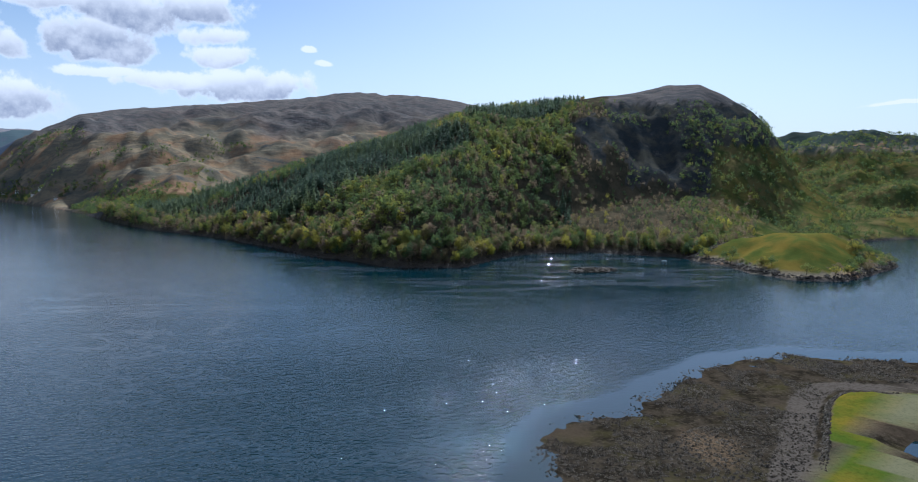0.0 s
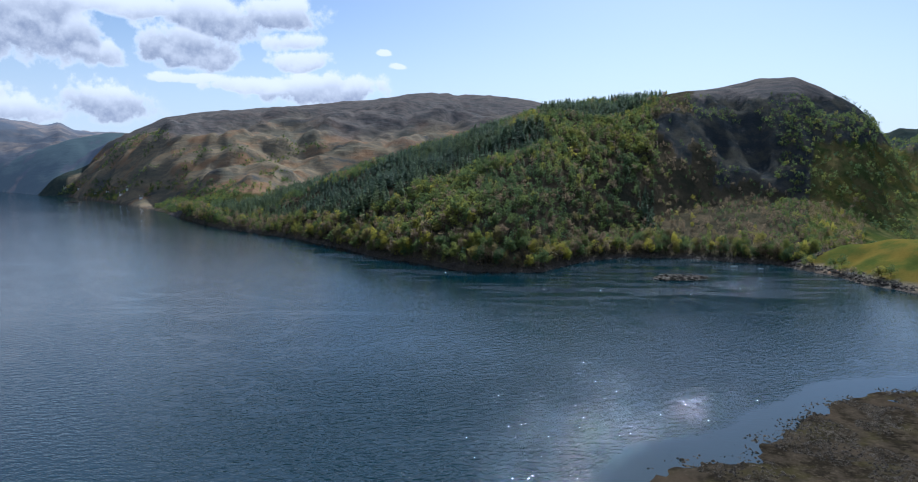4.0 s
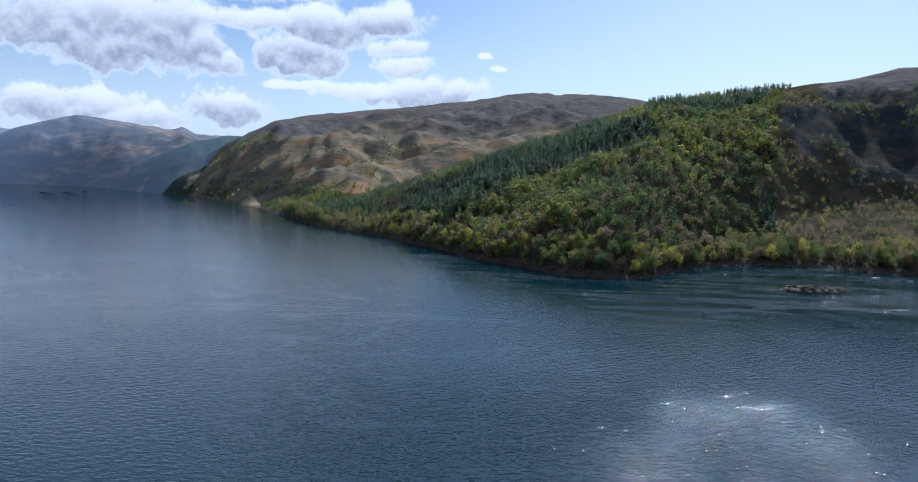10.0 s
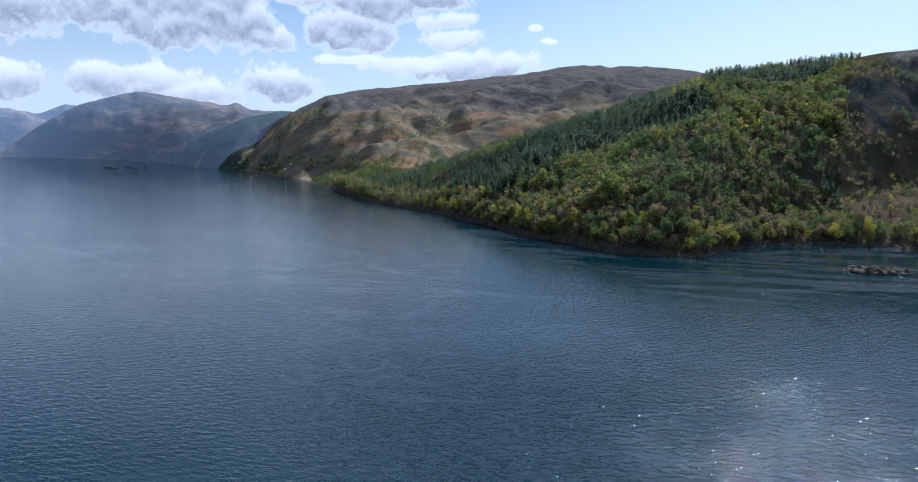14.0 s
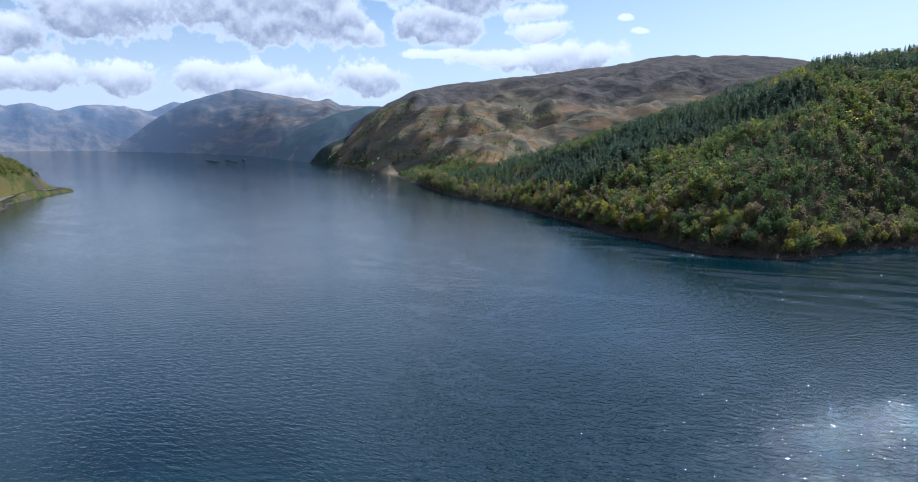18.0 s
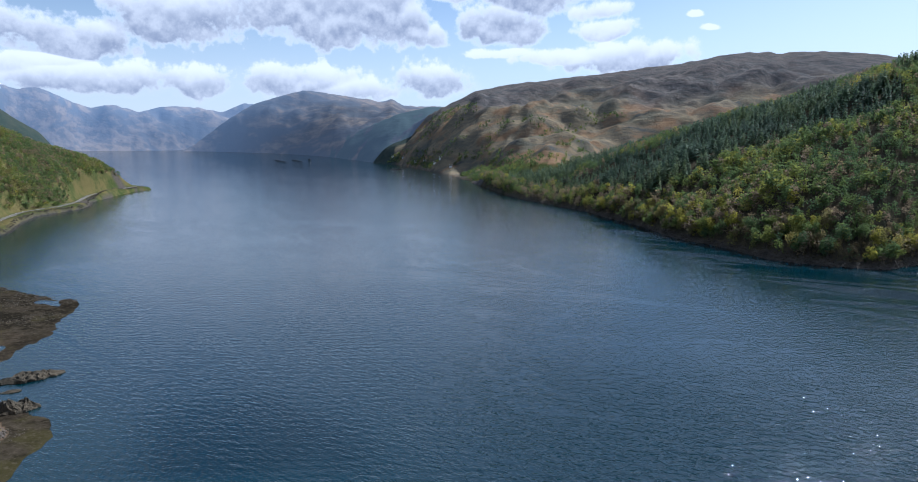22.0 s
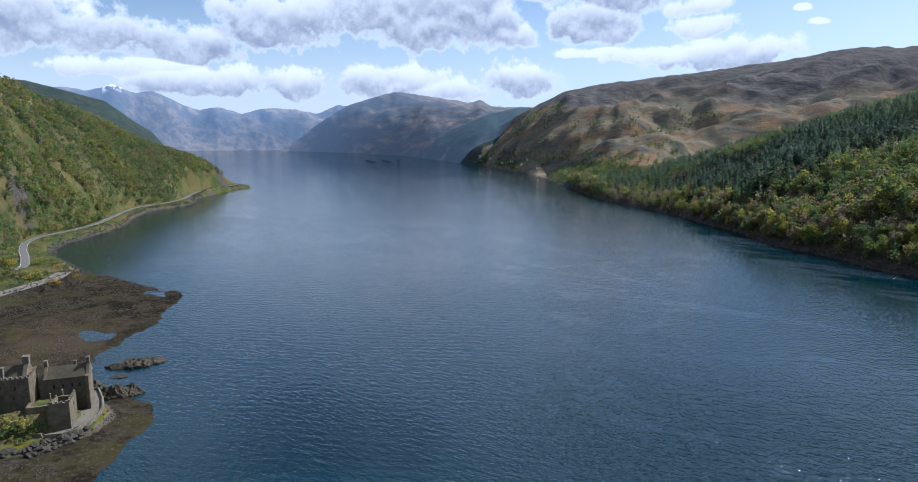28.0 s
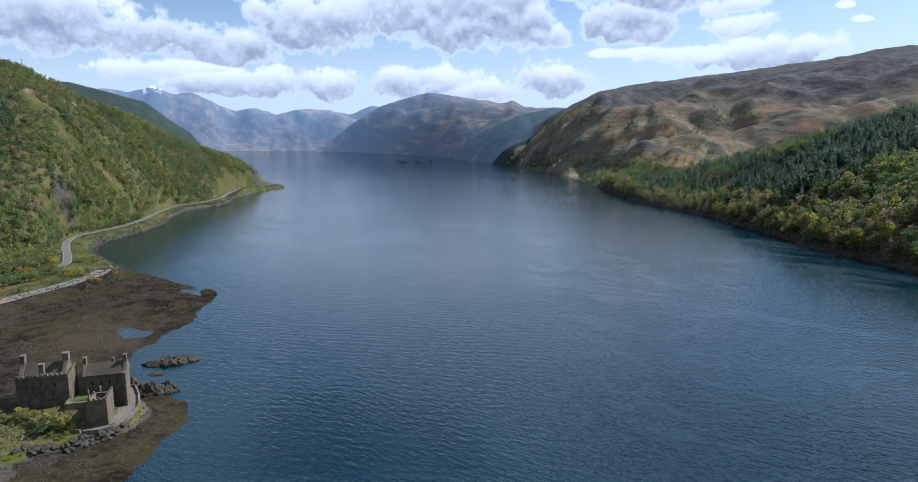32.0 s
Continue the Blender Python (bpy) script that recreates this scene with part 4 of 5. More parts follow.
scrub = spots_from(rng, x, y, z, keep, 5, 10, 6, (0.95, 1.5), 0.3)
stand = wander(scrub[:, 0], scrub[:, 1], 60, 3, 34)
scrub[:, 6] = np.where(rng.rand(len(scrub)) < 0.2 - 0.2 * stand, 0.66, np.clip(0.18 + 0.42 * scrub[:, 6] + 0.28 * stand, 0, 0.62))
scrub[:, 3] *= 1 + 0.35 * stand
wood_of("hillside_scrub", BUSHY, scrub, [BARK, LEAF], "Yellow-green birch scrub on the slope above the road", "scrub")
x, y, b, r = scatter(rng, 900, -80, -72.5, 740, 960)
z, which, cover = land(x, y)
keep = (which == 2) & (wander(x, y, 70, 2, 29) > 0.0) & (inside_line(x, y, ROAD) < -25)
wood_of("dark_fir_stand", FIRS, spots_from(rng, x, y, z, keep, 9, 16, 4), [BARK, NEEDLE], "Stand of dark firs on the green slope", "wood")
x, y, b, r = scatter(rng, 42000, -46, -18, 1150, 3300)
z, which, cover = land(x, y)
rise = z - level(r)
near_shore = (rise > 2.5) & (rise < 85) & (rng.rand(len(x)) < np.clip(1.2 - rise / 60, 0, 1)) & (wander(x, y, 140, 3, 26) < 0.45)
dotted = (rise > 40) & (rise < 230) & (wander(x, y, 120, 3, 48) > 0.45) & (rng.rand(len(x)) < 0.28)
keep = np.isin(which, (0, 1, 10)) & (r < 2780) & ((which != 0) | (b < -27)) & (near_shore | dotted)
belt = spots_from(rng, x, y, z, keep, 6, 13, 6, (0.9, 1.4))
belt[:, 6] *= 0.6
wood_of("shore_scrub", BUSHY, belt, [BARK, LEAF], "Shoreside birch and alder below the moor", "scrub")
x, y, b, r = scatter(rng, 9000, 14, 42, 730, 2000)
z, which, cover = land(x, y)
keep = (which <= 1) & (z > 1.5) & (z < 200) & (b > 21) & (rng.rand(len(x)) < 0.8) & (wander(x, y, 90, 3, 24) < 0.5)
bay = spots_from(rng, x, y, z, keep, 4.5, 11, 6, (0.9, 1.4))
bay[:, 6] *= 0.6
wood_of("bay_scrub", BUSHY, bay, [BARK, LEAF], "Low birch scrub round the bay", "scrub")


# ---- nearer woodland edge: trees of their own ----
def part(name, mesh, mat, parent, label=""):
    """One mesh object under a thing or under a part."""
    me = mesh
    if isinstance(mesh, bmesh.types.BMesh):
        me = bpy.data.meshes.new(name)
        mesh.to_mesh(me)
        mesh.free()
    if mat is not None and not me.materials:
        me.materials.append(mat)
    ob = new(name, me)
    ob.parent = parent
    return tagged(ob, label) if label else ob


def thing(name, label, category, group="", at=(0, 0, 0), turn=0.0):
    ob = new(name)
    ob.matrix_world = pose(*at, 0, 0, turn)
    return tagged(ob, label, category, group)


def tree_thing(model, leaf, label, group, name="tree"):
    root = thing(name, label, name.split("_")[-1], group)
    timber, crown = model
    part("trunk", raw_mesh("trunk", *timber, [BARK]), None, root)
    part("crown", raw_mesh("crown", *crown, [leaf], None, {"lone": np.ones(len(crown[0]))}), None, root)
    return root


def set_tree(model, at, height, wide, turn):
    copy = copy_thing(model, pose(*at, 0, 0, turn))
    copy.scale = (height * wide, height * wide, height)
    return copy


EDGE = [tree_thing(broadleaf(60 + k, 700, 0.026, 0.9, 5, 12, 0.12), LEAF, "Broadleaf tree in fresh yellow-green leaf at the water's edge", "trees along the wooded shore") for k in range(5)]
BARE = [tree_thing(broadleaf(70 + k, 300, 0.022, 0.8, 5, 9, 0.12), TWIG, "Nearly bare brown birch at the water's edge", "trees along the wooded shore") for k in range(2)]
rng = np.random.RandomState(9)
x, y, b, r = scatter(rng, 5000, -24, 26.5, 600, 1000)
z, which, cover = land(x, y)
shore_dist = r - table(WOODED_HILL, b, 1)
count = 0
for k in np.where((which == 0) & (z > 1.2) & (shore_dist < 42) & (shore_dist > 3))[0]:
    if count >= 280:
        break
    pool = BARE if rng.rand() < 0.22 else EDGE
    set_tree(pool[rng.randint(len(pool))], (x[k], y[k], z[k] - 0.3), rng.uniform(13, 23), rng.uniform(0.8, 1.1), rng.uniform(0, 360))
    count += 1
GREEN_BUSH = [tree_thing(broadleaf(80 + k, 260, 0.042, 1.5), LEAF, "Leafy green bush beside the shore road", "bushes by the road", "roadside_bush") for k in range(3)]
for k in range(150):
    i = rng.randint(3, len(ROAD) - 4)
    s, side = rng.rand(), rng.choice((-1, -1, 1))
    (ax, ay), (bx, by) = ROAD[i - 3], ROAD[i - 2]
    px, py = ax + (bx - ax) * s, ay + (by - ay) * s
    d = math.hypot(bx - ax, by - ay)
    o = side * rng.uniform(7.5, 26) if side < 0 else rng.uniform(7, 12)
    px, py = px + (by - ay) / d * o, py - (bx - ax) / d * o
    pz = [rest_on(px, py)]
    if pz[0] > 3.5 and inside_line(np.array([px]), np.array([py]), ROAD)[0] < -6.5 and inside_line(np.array([px]), np.array([py]), TRACK)[0] < -9:
        set_tree(GREEN_BUSH[k % 3], (px, py, pz[0] - 0.2), rng.uniform(5, 11) if side < 0 else rng.uniform(1.2, 2.6), rng.uniform(0.9, 1.4), rng.uniform(0, 360))
for k, (px, py) in enumerate(((-548, 238), (-553, 240), (-545, 243), (-534, 222), (-566, 262), (-560, 268), (-524, 236))):
    pz = [rest_on(px, py)]
    set_tree(GREEN_BUSH[k % 3], (px, py, pz[0] - 0.2), (7, 6.5, 7.5, 4, 6, 4.5, 3)[k], 1.2, 50 * k)
GORSE_LEAF = leaf_material("gorse in flower", [(0.0, (0.30, 0.17, 0.02)), (0.6, (0.40, 0.24, 0.02)), (1.0, (0.12, 0.13, 0.03))], 0.3)
GORSE = [tree_thing(broadleaf(90 + k, 200, 0.05, 1.7), GORSE_LEAF, "Gorse bush in orange-yellow flower", "gorse bushes", "gorse_bush") for k in range(2)]
for k in range(64):
    px, py = (rng.uniform(-660, -585), rng.uniform(150, 235)) if k < 50 else (rng.uniform(-562, -520), rng.uniform(232, 262))
    pz = [rest_on(px, py)]
    if pz[0] > 3 and inside_line(np.array([px]), np.array([py]), TRACK)[0] < -9.5:
        set_tree(GORSE[k % 2], (px, py, pz[0] - 0.3), rng.uniform(3.2, 6), 1.5, rng.uniform(0, 360))
for k in range(110):
    # the verge between the road and the layby
    px, py = rng.uniform(-640, -515), rng.uniform(165, 268)
    spot = np.array([px]), np.array([py])
    pz = [rest_on(px, py)]
    if pz[0] > 3.5 and inside_line(*spot, ROAD)[0] < -7 and inside_line(*spot, TRACK)[0] < -8.5:
        set_tree(GORSE[k % 2] if k % 5 < 2 else GREEN_BUSH[k % 3], (px, py, pz[0] - 0.3), rng.uniform(2.2, 5.5), 1.4, rng.uniform(0, 360))
KNOLL_BUSH = tree_thing(broadleaf(95, 260, 0.04, 1.3), LEAF, "Rounded green bush on the grassy knoll's edge", "trees on the knoll", "knoll_bush")
for k in range(420):
    px, py = rng.uniform(272, 512), rng.uniform(606, 815)
    d = inside(np.array([px]), np.array([py]), KNOLL)[0]
    pz = [rest_on(px, py)]
    if -3 < d < (34 if px > 430 else 13) and pz[0] > 2:
        set_tree(KNOLL_BUSH, (px, py, pz[0] - 0.2), rng.uniform(6, 14), rng.uniform(0.9, 1.3), rng.uniform(0, 360))
for model in (*EDGE, *BARE, *GREEN_BUSH, *GORSE, KNOLL_BUSH):
    for o in (*model.children, model):
        bpy.data.objects.remove(o)


# ---- castle on its rock ----
STONE = speckled("old castle stone", (0.042, 0.035, 0.025), (0.185, 0.142, 0.088), 0.5, 0.9, 0.12)
DRESSED = speckled("dressed stone", (0.065, 0.055, 0.040), (0.21, 0.17, 0.12), 1.2, 0.85, 0.05)
SLATE = speckled("roof slate", (0.045, 0.038, 0.024), (0.10, 0.08, 0.048), 1.5, 0.7, 0.06)
PAVING = speckled("pale paving", (0.085, 0.072, 0.056), (0.17, 0.145, 0.112), 1.0, 0.9, 0.04)
DARK = speckled("dark opening", (0.01, 0.01, 0.012), (0.03, 0.03, 0.03), 2.0, 0.6, 0.01)
TURF = speckled("short turf", (0.04, 0.055, 0.014), (0.10, 0.105, 0.028), 0.8, 0.95, 0.1)
BOULDER = speckled("shore boulder", (0.017, 0.015, 0.012), (0.08, 0.066, 0.05), 0.8, 0.9, 0.1)
WEEDROCK = speckled("weed-covered rock", (0.016, 0.014, 0.009), (0.072, 0.056, 0.036), 1.2, 0.85, 0.1)
SHINGLE = speckled("shore stones", (0.016, 0.013, 0.010), (0.080, 0.064, 0.042), 0.35, 0.9, 0.05)


def block(bm, x0, x1, y0, y1, z0, z1, edge=0.06):
    made = bmesh.ops.create_cube(bm, size=1.0)["verts"]
    bmesh.ops.scale(bm, vec=(x1 - x0, y1 - y0, z1 - z0), verts=made)
    bmesh.ops.translate(bm, vec=((x0 + x1) / 2, (y0 + y1) / 2, (z0 + z1) / 2), verts=made)
    if edge:
        edges = {e for v in made for e in v.link_edges}
        bmesh.ops.bevel(bm, geom=list(edges), offset=edge, segments=1, affect="EDGES")
    return bm


def blocks(*boxes, edge=0.06):
    bm = bmesh.new()
    for box in boxes:
        block(bm, *box, edge)
    return bm


def prism(outline, depth_axis, a, b):
    """A closed outline pushed from a to b along x or y."""
    bm = bmesh.new()
    put = (lambda p, d: (d, p[0], p[1])) if depth_axis == "x" else (lambda p, d: (p[0], d, p[1]))
    lo, hi = [bm.verts.new(put(p, a)) for p in outline], [bm.verts.new(put(p, b)) for p in outline]
    n = len(outline)
    bm.faces.new(lo), bm.faces.new(hi[::-1])
    for k in range(n):
        bm.faces.new((lo[k], hi[k], hi[(k + 1) % n], lo[(k + 1) % n]))
    bmesh.ops.recalc_face_normals(bm, faces=bm.faces)
    return bm


def roughen(bm, amount, size, seed):
    for v in bm.verts:
        n = noise.noise_vector(v.co / size + Vector((seed * 7.3, seed * 3.1, seed)))
        v.co += n * amount
    return bm


# the castle's own axes: x along its front towards the sea gate, y inland, at the keep's front corner
TURN = 60.0
castle = thing("castle", "Weathered brown stone castle on a rocky islet", "castle", "", (-279, 152.5, 8.0), TURN)
keep = part("keep", blocks((-17, 0, 0, 1.8, -2.5, 12.6), (-17, 0, 10.4, 12.2, -2.5, 12.6), (-17, -15.2, 1.8, 10.4, -2.5, 12.6), (-1.8, 0, 1.8, 10.4, -2.5, 12.6)), STONE, castle)
part("keep_gable", prism([(1.2, 12.5), (11.0, 12.5), (6.9, 17.0), (5.3, 17.0)], "x", -2.2, -0.9), STONE, keep)
part("keep_gable", prism([(1.2, 12.5), (11.0, 12.5), (6.9, 16.6), (5.3, 16.6)], "x", -16.2, -15.0), STONE, keep)
part("keep_roof", prism([(1.9, 12.2), (6.1, 16.1), (10.3, 12.2), (10.3, 11.9), (1.9, 11.9)], "x", -15.0, -2.2), SLATE, keep, "brown slate pitched roof")
part("chimney", blocks((-2.6, -0.6, 4.9, 7.3, 16.6, 19.0), (-2.8, -0.4, 4.7, 7.5, 19.0, 19.3)), DRESSED, keep)
part("chimney", blocks((-16.4, -15.0, 5.0, 7.2, 16.2, 19.2), (-16.6, -14.8, 4.8, 7.4, 19.2, 19.5)), DRESSED, keep)
part("chimney", blocks((-9.6, -7.9, 1.0, 2.6, 12.0, 16.6), (-9.8, -7.7, 0.8, 2.8, 16.6, 16.9)), DRESSED, keep)
for k in range(11):
    part("merlon", blocks((-16.9 + k * 1.56, -16.0 + k * 1.56, -0.12, 0.55, 12.5, 13.4)), DRESSED, keep)
for k in range(7):
    part("merlon", blocks((-0.55, 0.12, 1.0 + k * 1.6, 1.9 + k * 1.6, 12.5, 13.4)), DRESSED, keep)
for px, pz in ((-13.5, 8.6), (-9.0, 9.2), (-4.5, 8.4), (-11.0, 4.6), (-5.2, 4.8)):
    part("window", blocks((px - 0.3, px + 0.3, -0.03, 0.2, pz, pz + 1.2), edge=0), DARK, keep, "dark narrow window")
for py, pz in ((3.0, 9.0), (6.5, 5.5), (9.0, 9.2)):
    part("window", blocks((-0.2, 0.03, py - 0.3, py + 0.3, pz, pz + 1.2), edge=0), DARK, keep, "dark narrow window")
hall = part("hall", blocks((3.0, 17.6, 8.0, 16.0, -5.0, 8.6)), STONE, castle)
part("hall_roof", prism([(7.6, 8.55), (12.0, 12.2), (16.4, 8.55), (16.4, 8.3), (7.6, 8.3)], "x", 3.6, 16.9), SLATE, hall, "brown slate pitched roof")
part("hall_gable", prism([(7.7, 8.5), (16.3, 8.5), (12.4, 12.9), (11.6, 12.9)], "x", 16.9, 17.9), STONE, hall)
part("hall_gable", prism([(7.7, 8.5), (16.3, 8.5), (12.4, 12.9), (11.6, 12.9)], "x", 2.7, 3.7), STONE, hall)
part("buttress", blocks((16.8, 18.0, 6.2, 8.1, -5.0, 9.0)), STONE, hall)
for px in (3.1, 17.3):
    part("chimney", blocks((px - 0.6, px + 0.6, 11.2, 12.8, 12.5, 14.6), (px - 0.75, px + 0.75, 11.05, 12.95, 14.6, 14.85)), DRESSED, hall)
part("chimney", blocks((12.0, 13.2, 12.6, 13.6, 11.4, 13.4)), DRESSED, hall)
for px in (6.0, 9.0, 12.0, 14.6):
    part("window", blocks((px - 0.35, px + 0.35, 7.97, 8.2, 4.6, 6.0), edge=0), DARK, hall, "dark window")
part("stair_turret", blocks((0.8, 3.2, 9.0, 12.0, -2.0, 8.2), (0.6, 3.4, 8.8, 12.2, 8.2, 8.5)), DRESSED, castle)
# bastion over the sea gate: its front wall, right wall and a lower wall back to the keep
bastion = part("bastion", blocks((8.4, 14.6, -11.0, -9.8, -5.6, 5.4), (13.4, 14.6, -9.8, 0.0, -5.6, 5.4), (8.4, 9.4, -9.8, -2.0, -2.0, 5.0), (9.4, 13.4, -2.5, -1.5, -2.0, 5.0)), STONE, castle)
for k in range(4):
    part("merlon", blocks((8.5 + k * 1.6, 9.4 + k * 1.6, -11.1, -10.5, 5.3, 6.2)), DRESSED, bastion)
for k in range(6):
    part("merlon", blocks((14.0, 14.7, -10.6 + k * 1.8, -9.6 + k * 1.8, 5.3, 6.3)), DRESSED, bastion)
part("window", blocks((14.4, 14.64, -5.0, -4.2, 2.2, 3.6), edge=0), DARK, bastion, "dark arched opening")
part("curtain_wall", blocks((-0.5, 8.6, -5.6, -4.5, -5.0, 3.2), (7.4, 8.6, -10.6, -4.5, -5.0, 3.4), (-0.6, 0.5, -5.0, 0.5, -2.0, 3.2)), STONE, castle)
part("curtain_wall", blocks((-40, -17, 3.0, 4.2, -5.0, 4.6)), STONE, castle)
part("wall_walk", blocks((9.6, 13.2, -9.6, -2.6, 2.6, 3.0)), PAVING, castle)
for px, py, t in ((6.0, 1.0, 12), (8.0, 0.2, -20), (9.6, 3.0, 30)):
    bm = blocks((px - 0.25, px + 0.25, py - 0.5, py + 0.5, 0.0, 5.2 + 0.2 * t / 10))
    part("broken_wall", roughen(bm, 0.15, 1.5, t), DRESSED, castle)
part("court", blocks((0.3, 13.2, -4.4, 8.0, -1.5, 1.6), edge=0.2), TURF, castle, "bright green grass court")


def strip(points, z0, z1, thick):
    """An upright wall along a line on the plan."""
    bm = bmesh.new()
    n = len(points)
    rows = []
    for k, (px, py) in enumerate(points):
        ax, ay = points[max(k - 1, 0)]
        bx, by = points[min(k + 1, n - 1)]
        d = math.hypot(bx - ax, by - ay)
        ox, oy = (by - ay) / d * thick / 2, -(bx - ax) / d * thick / 2
        rows.append([bm.verts.new((px + s * ox, py + s * oy, z)) for s, z in ((-1, z0), (1, z0), (1, z1), (-1, z1))])
    for a, b in zip(rows, rows[1:]):
        for k in range(4):
            bm.faces.new((a[k], b[k], b[(k + 1) % 4], a[(k + 1) % 4]))
    bm.faces.new(rows[0]), bm.faces.new(rows[-1][::-1])
    bmesh.ops.recalc_face_normals(bm, faces=bm.faces)
    return bm


def slab(outline, z0, z1):
    bm = bmesh.new()
    lo, hi = [bm.verts.new((px, py, z0)) for px, py in outline], [bm.verts.new((px, py, z1)) for px, py in outline]
    bm.faces.new(lo[::-1]), bm.faces.new(hi)
    for k in range(len(outline)):
        j = (k + 1) % len(outline)
        bm.faces.new((lo[k], lo[j], hi[j], hi[k]))
    bmesh.ops.recalc_face_normals(bm, faces=bm.faces)
    return bm


OUTER = [(-262, 151), (-258.6, 155.5), (-258.5, 160), (-261, 165), (-266, 170), (-272, 174), (-282, 178), (-294, 181)]
terrace = thing("terrace", "Pale paved terrace with a low sea wall round the bastion", "terrace")
part("paving", slab(OUTER + [(-296, 172), (-280, 166), (-268, 160), (-265, 152)], 0.6, 3.5), PAVING, terrace)
part("parapet", strip(OUTER, 0.4, 4.4, 0.6), DRESSED, terrace, "low grey stone sea wall")
part("parapet", strip([(-294, 181), (-297, 172)], 0.4, 4.6, 0.6), DRESSED, terrace)
footpath = thing("footpath_wall", "Low pale stone wall beside the footpath under the keep", "wall")
part("wall", strip([(-283, 118), (-281, 130), (-274, 139), (-268, 146), (-263.5, 150.6)], 2.0, 4.5, 0.6), DRESSED, footpath)
part("path", strip([(-285, 118), (-283, 130), (-276, 140.5), (-270, 147.5), (-265, 152)], 2.0, 3.9, 2.4), PAVING, footpath)


def stone_mesh(seed, mat, flat=0.65):
    bm = bmesh.new()
    bmesh.ops.create_icosphere(bm, subdivisions=2, radius=1.0)
    for v in bm.verts:
        d = v.co.normalized()
        v.co = d * (1 + 0.45 * noise.noise(d * 1.6 + Vector((seed * 5.1, 0, 0))) + 0.15 * noise.noise(d * 4 + Vector((0, seed, 0))))
        v.co.z *= flat
    me = bpy.data.meshes.new("boulder")
    bm.to_mesh(me)
    bm.free()
    me.materials.append(mat)
    return me


boulders = [stone_mesh(k, BOULDER) for k in range(5)]
rng = np.random.RandomState(13)
for k in range(70):
    s = rng.rand()
    bx, by = np.interp(s, (0, 0.5, 1), (-263, -256, -258)) + rng.uniform(-3.5, 2), np.interp(s, (0, 0.5, 1), (132, 148, 163)) + rng.uniform(-2, 2)
    ob = tagged(new("boulder", boulders[k % 5]), "Grey angular boulder on the castle's foreshore", "boulder", "boulders below the castle")
    size = rng.uniform(0.5, 1.7)
    ob.matrix_world = pose(bx, by, rest_on(bx, by) + size * 0.15, 0, 0, rng.uniform(0, 360)) @ Matrix.Diagonal((size * 1.3, size, size * 1.1, 1))
for bx, by, w, d, h, t, label in ((-323, 209, 13, 6.5, 2.6, 66, "Low weed-covered skerry off the castle"), (-291, 188, 10.5, 5.5, 3.6, 48, "Rugged brown rock outcrop beside the castle"), (-303, 181, 8, 6, 4.2, 20, "Rugged grass-topped rock beside the castle"), (-312, 196, 4, 1.6, 0.8, 60, "Small low skerry off the castle"), (141, 672, 27, 13, 4.0, 8, "Dark rocky islet in the bay"), (-1394, 1866, 22, 8, 3.2, 40, "Low dark skerry off the far shore")):
    bm = bmesh.new()
    bmesh.ops.create_icosphere(bm, subdivisions=5, radius=1.0)
    for v in bm.verts:
        p = Vector((v.co.x * w, v.co.y * d, 0))
        rough = noise.fractal(p / 5 + Vector((bx, 0, 0)), 0.8, 2.1, 5)
        crack = abs(noise.noise(Vector((p.x / 1.6, p.y / 3.2, bx))))
        v.co = Vector((v.co.x * w * (1 + 0.3 * noise.noise(p / 6) + 0.12 * noise.noise(p / 1.5)), v.co.y * d * (1 + 0.35 * noise.noise(p / 5 + Vector((3, 0, 0))) + 0.15 * noise.noise(p / 1.3)), v.co.z * h * (0.62 + 0.75 * rough + 0.5 * crack)))
    rocky = thing("skerry", label, "rock", "", (bx, by, 0.1), t)
    part("rock", bm, WEEDROCK if h < 4.1 else BOULDER, rocky)
bushes = tree_thing(broadleaf(101, 300, 0.05, 1.6), LEAF, "Dark green bush below the keep", "bushes below the keep", "castle_bush")
for k in range(60):
    s = rng.rand()
    bx, by = np.interp(s, (0, 1), (-290, -268)) + rng.uniform(-2, 5), np.interp(s, (0, 1), (122, 148)) + rng.uniform(-3, 2)
    set_tree(bushes, (bx, by, rest_on(bx, by) - 0.2), rng.uniform(1.8, 4.2), 1.4, 40 * k)
for o in (*bushes.children, bushes):
    bpy.data.objects.remove(o)

# ---- road, layby and sea bank ----
ASPHALT = speckled("weathered asphalt", (0.085, 0.078, 0.067), (0.14, 0.125, 0.105), 2.0, 0.9, 0.01)
GRAVEL = speckled("layby gravel", (0.10, 0.085, 0.065), (0.19, 0.16, 0.125), 1.5, 0.95, 0.02)
PAINT = speckled("road paint", (0.4, 0.4, 0.38), (0.6, 0.6, 0.57), 1.0, 0.6, 0.003)


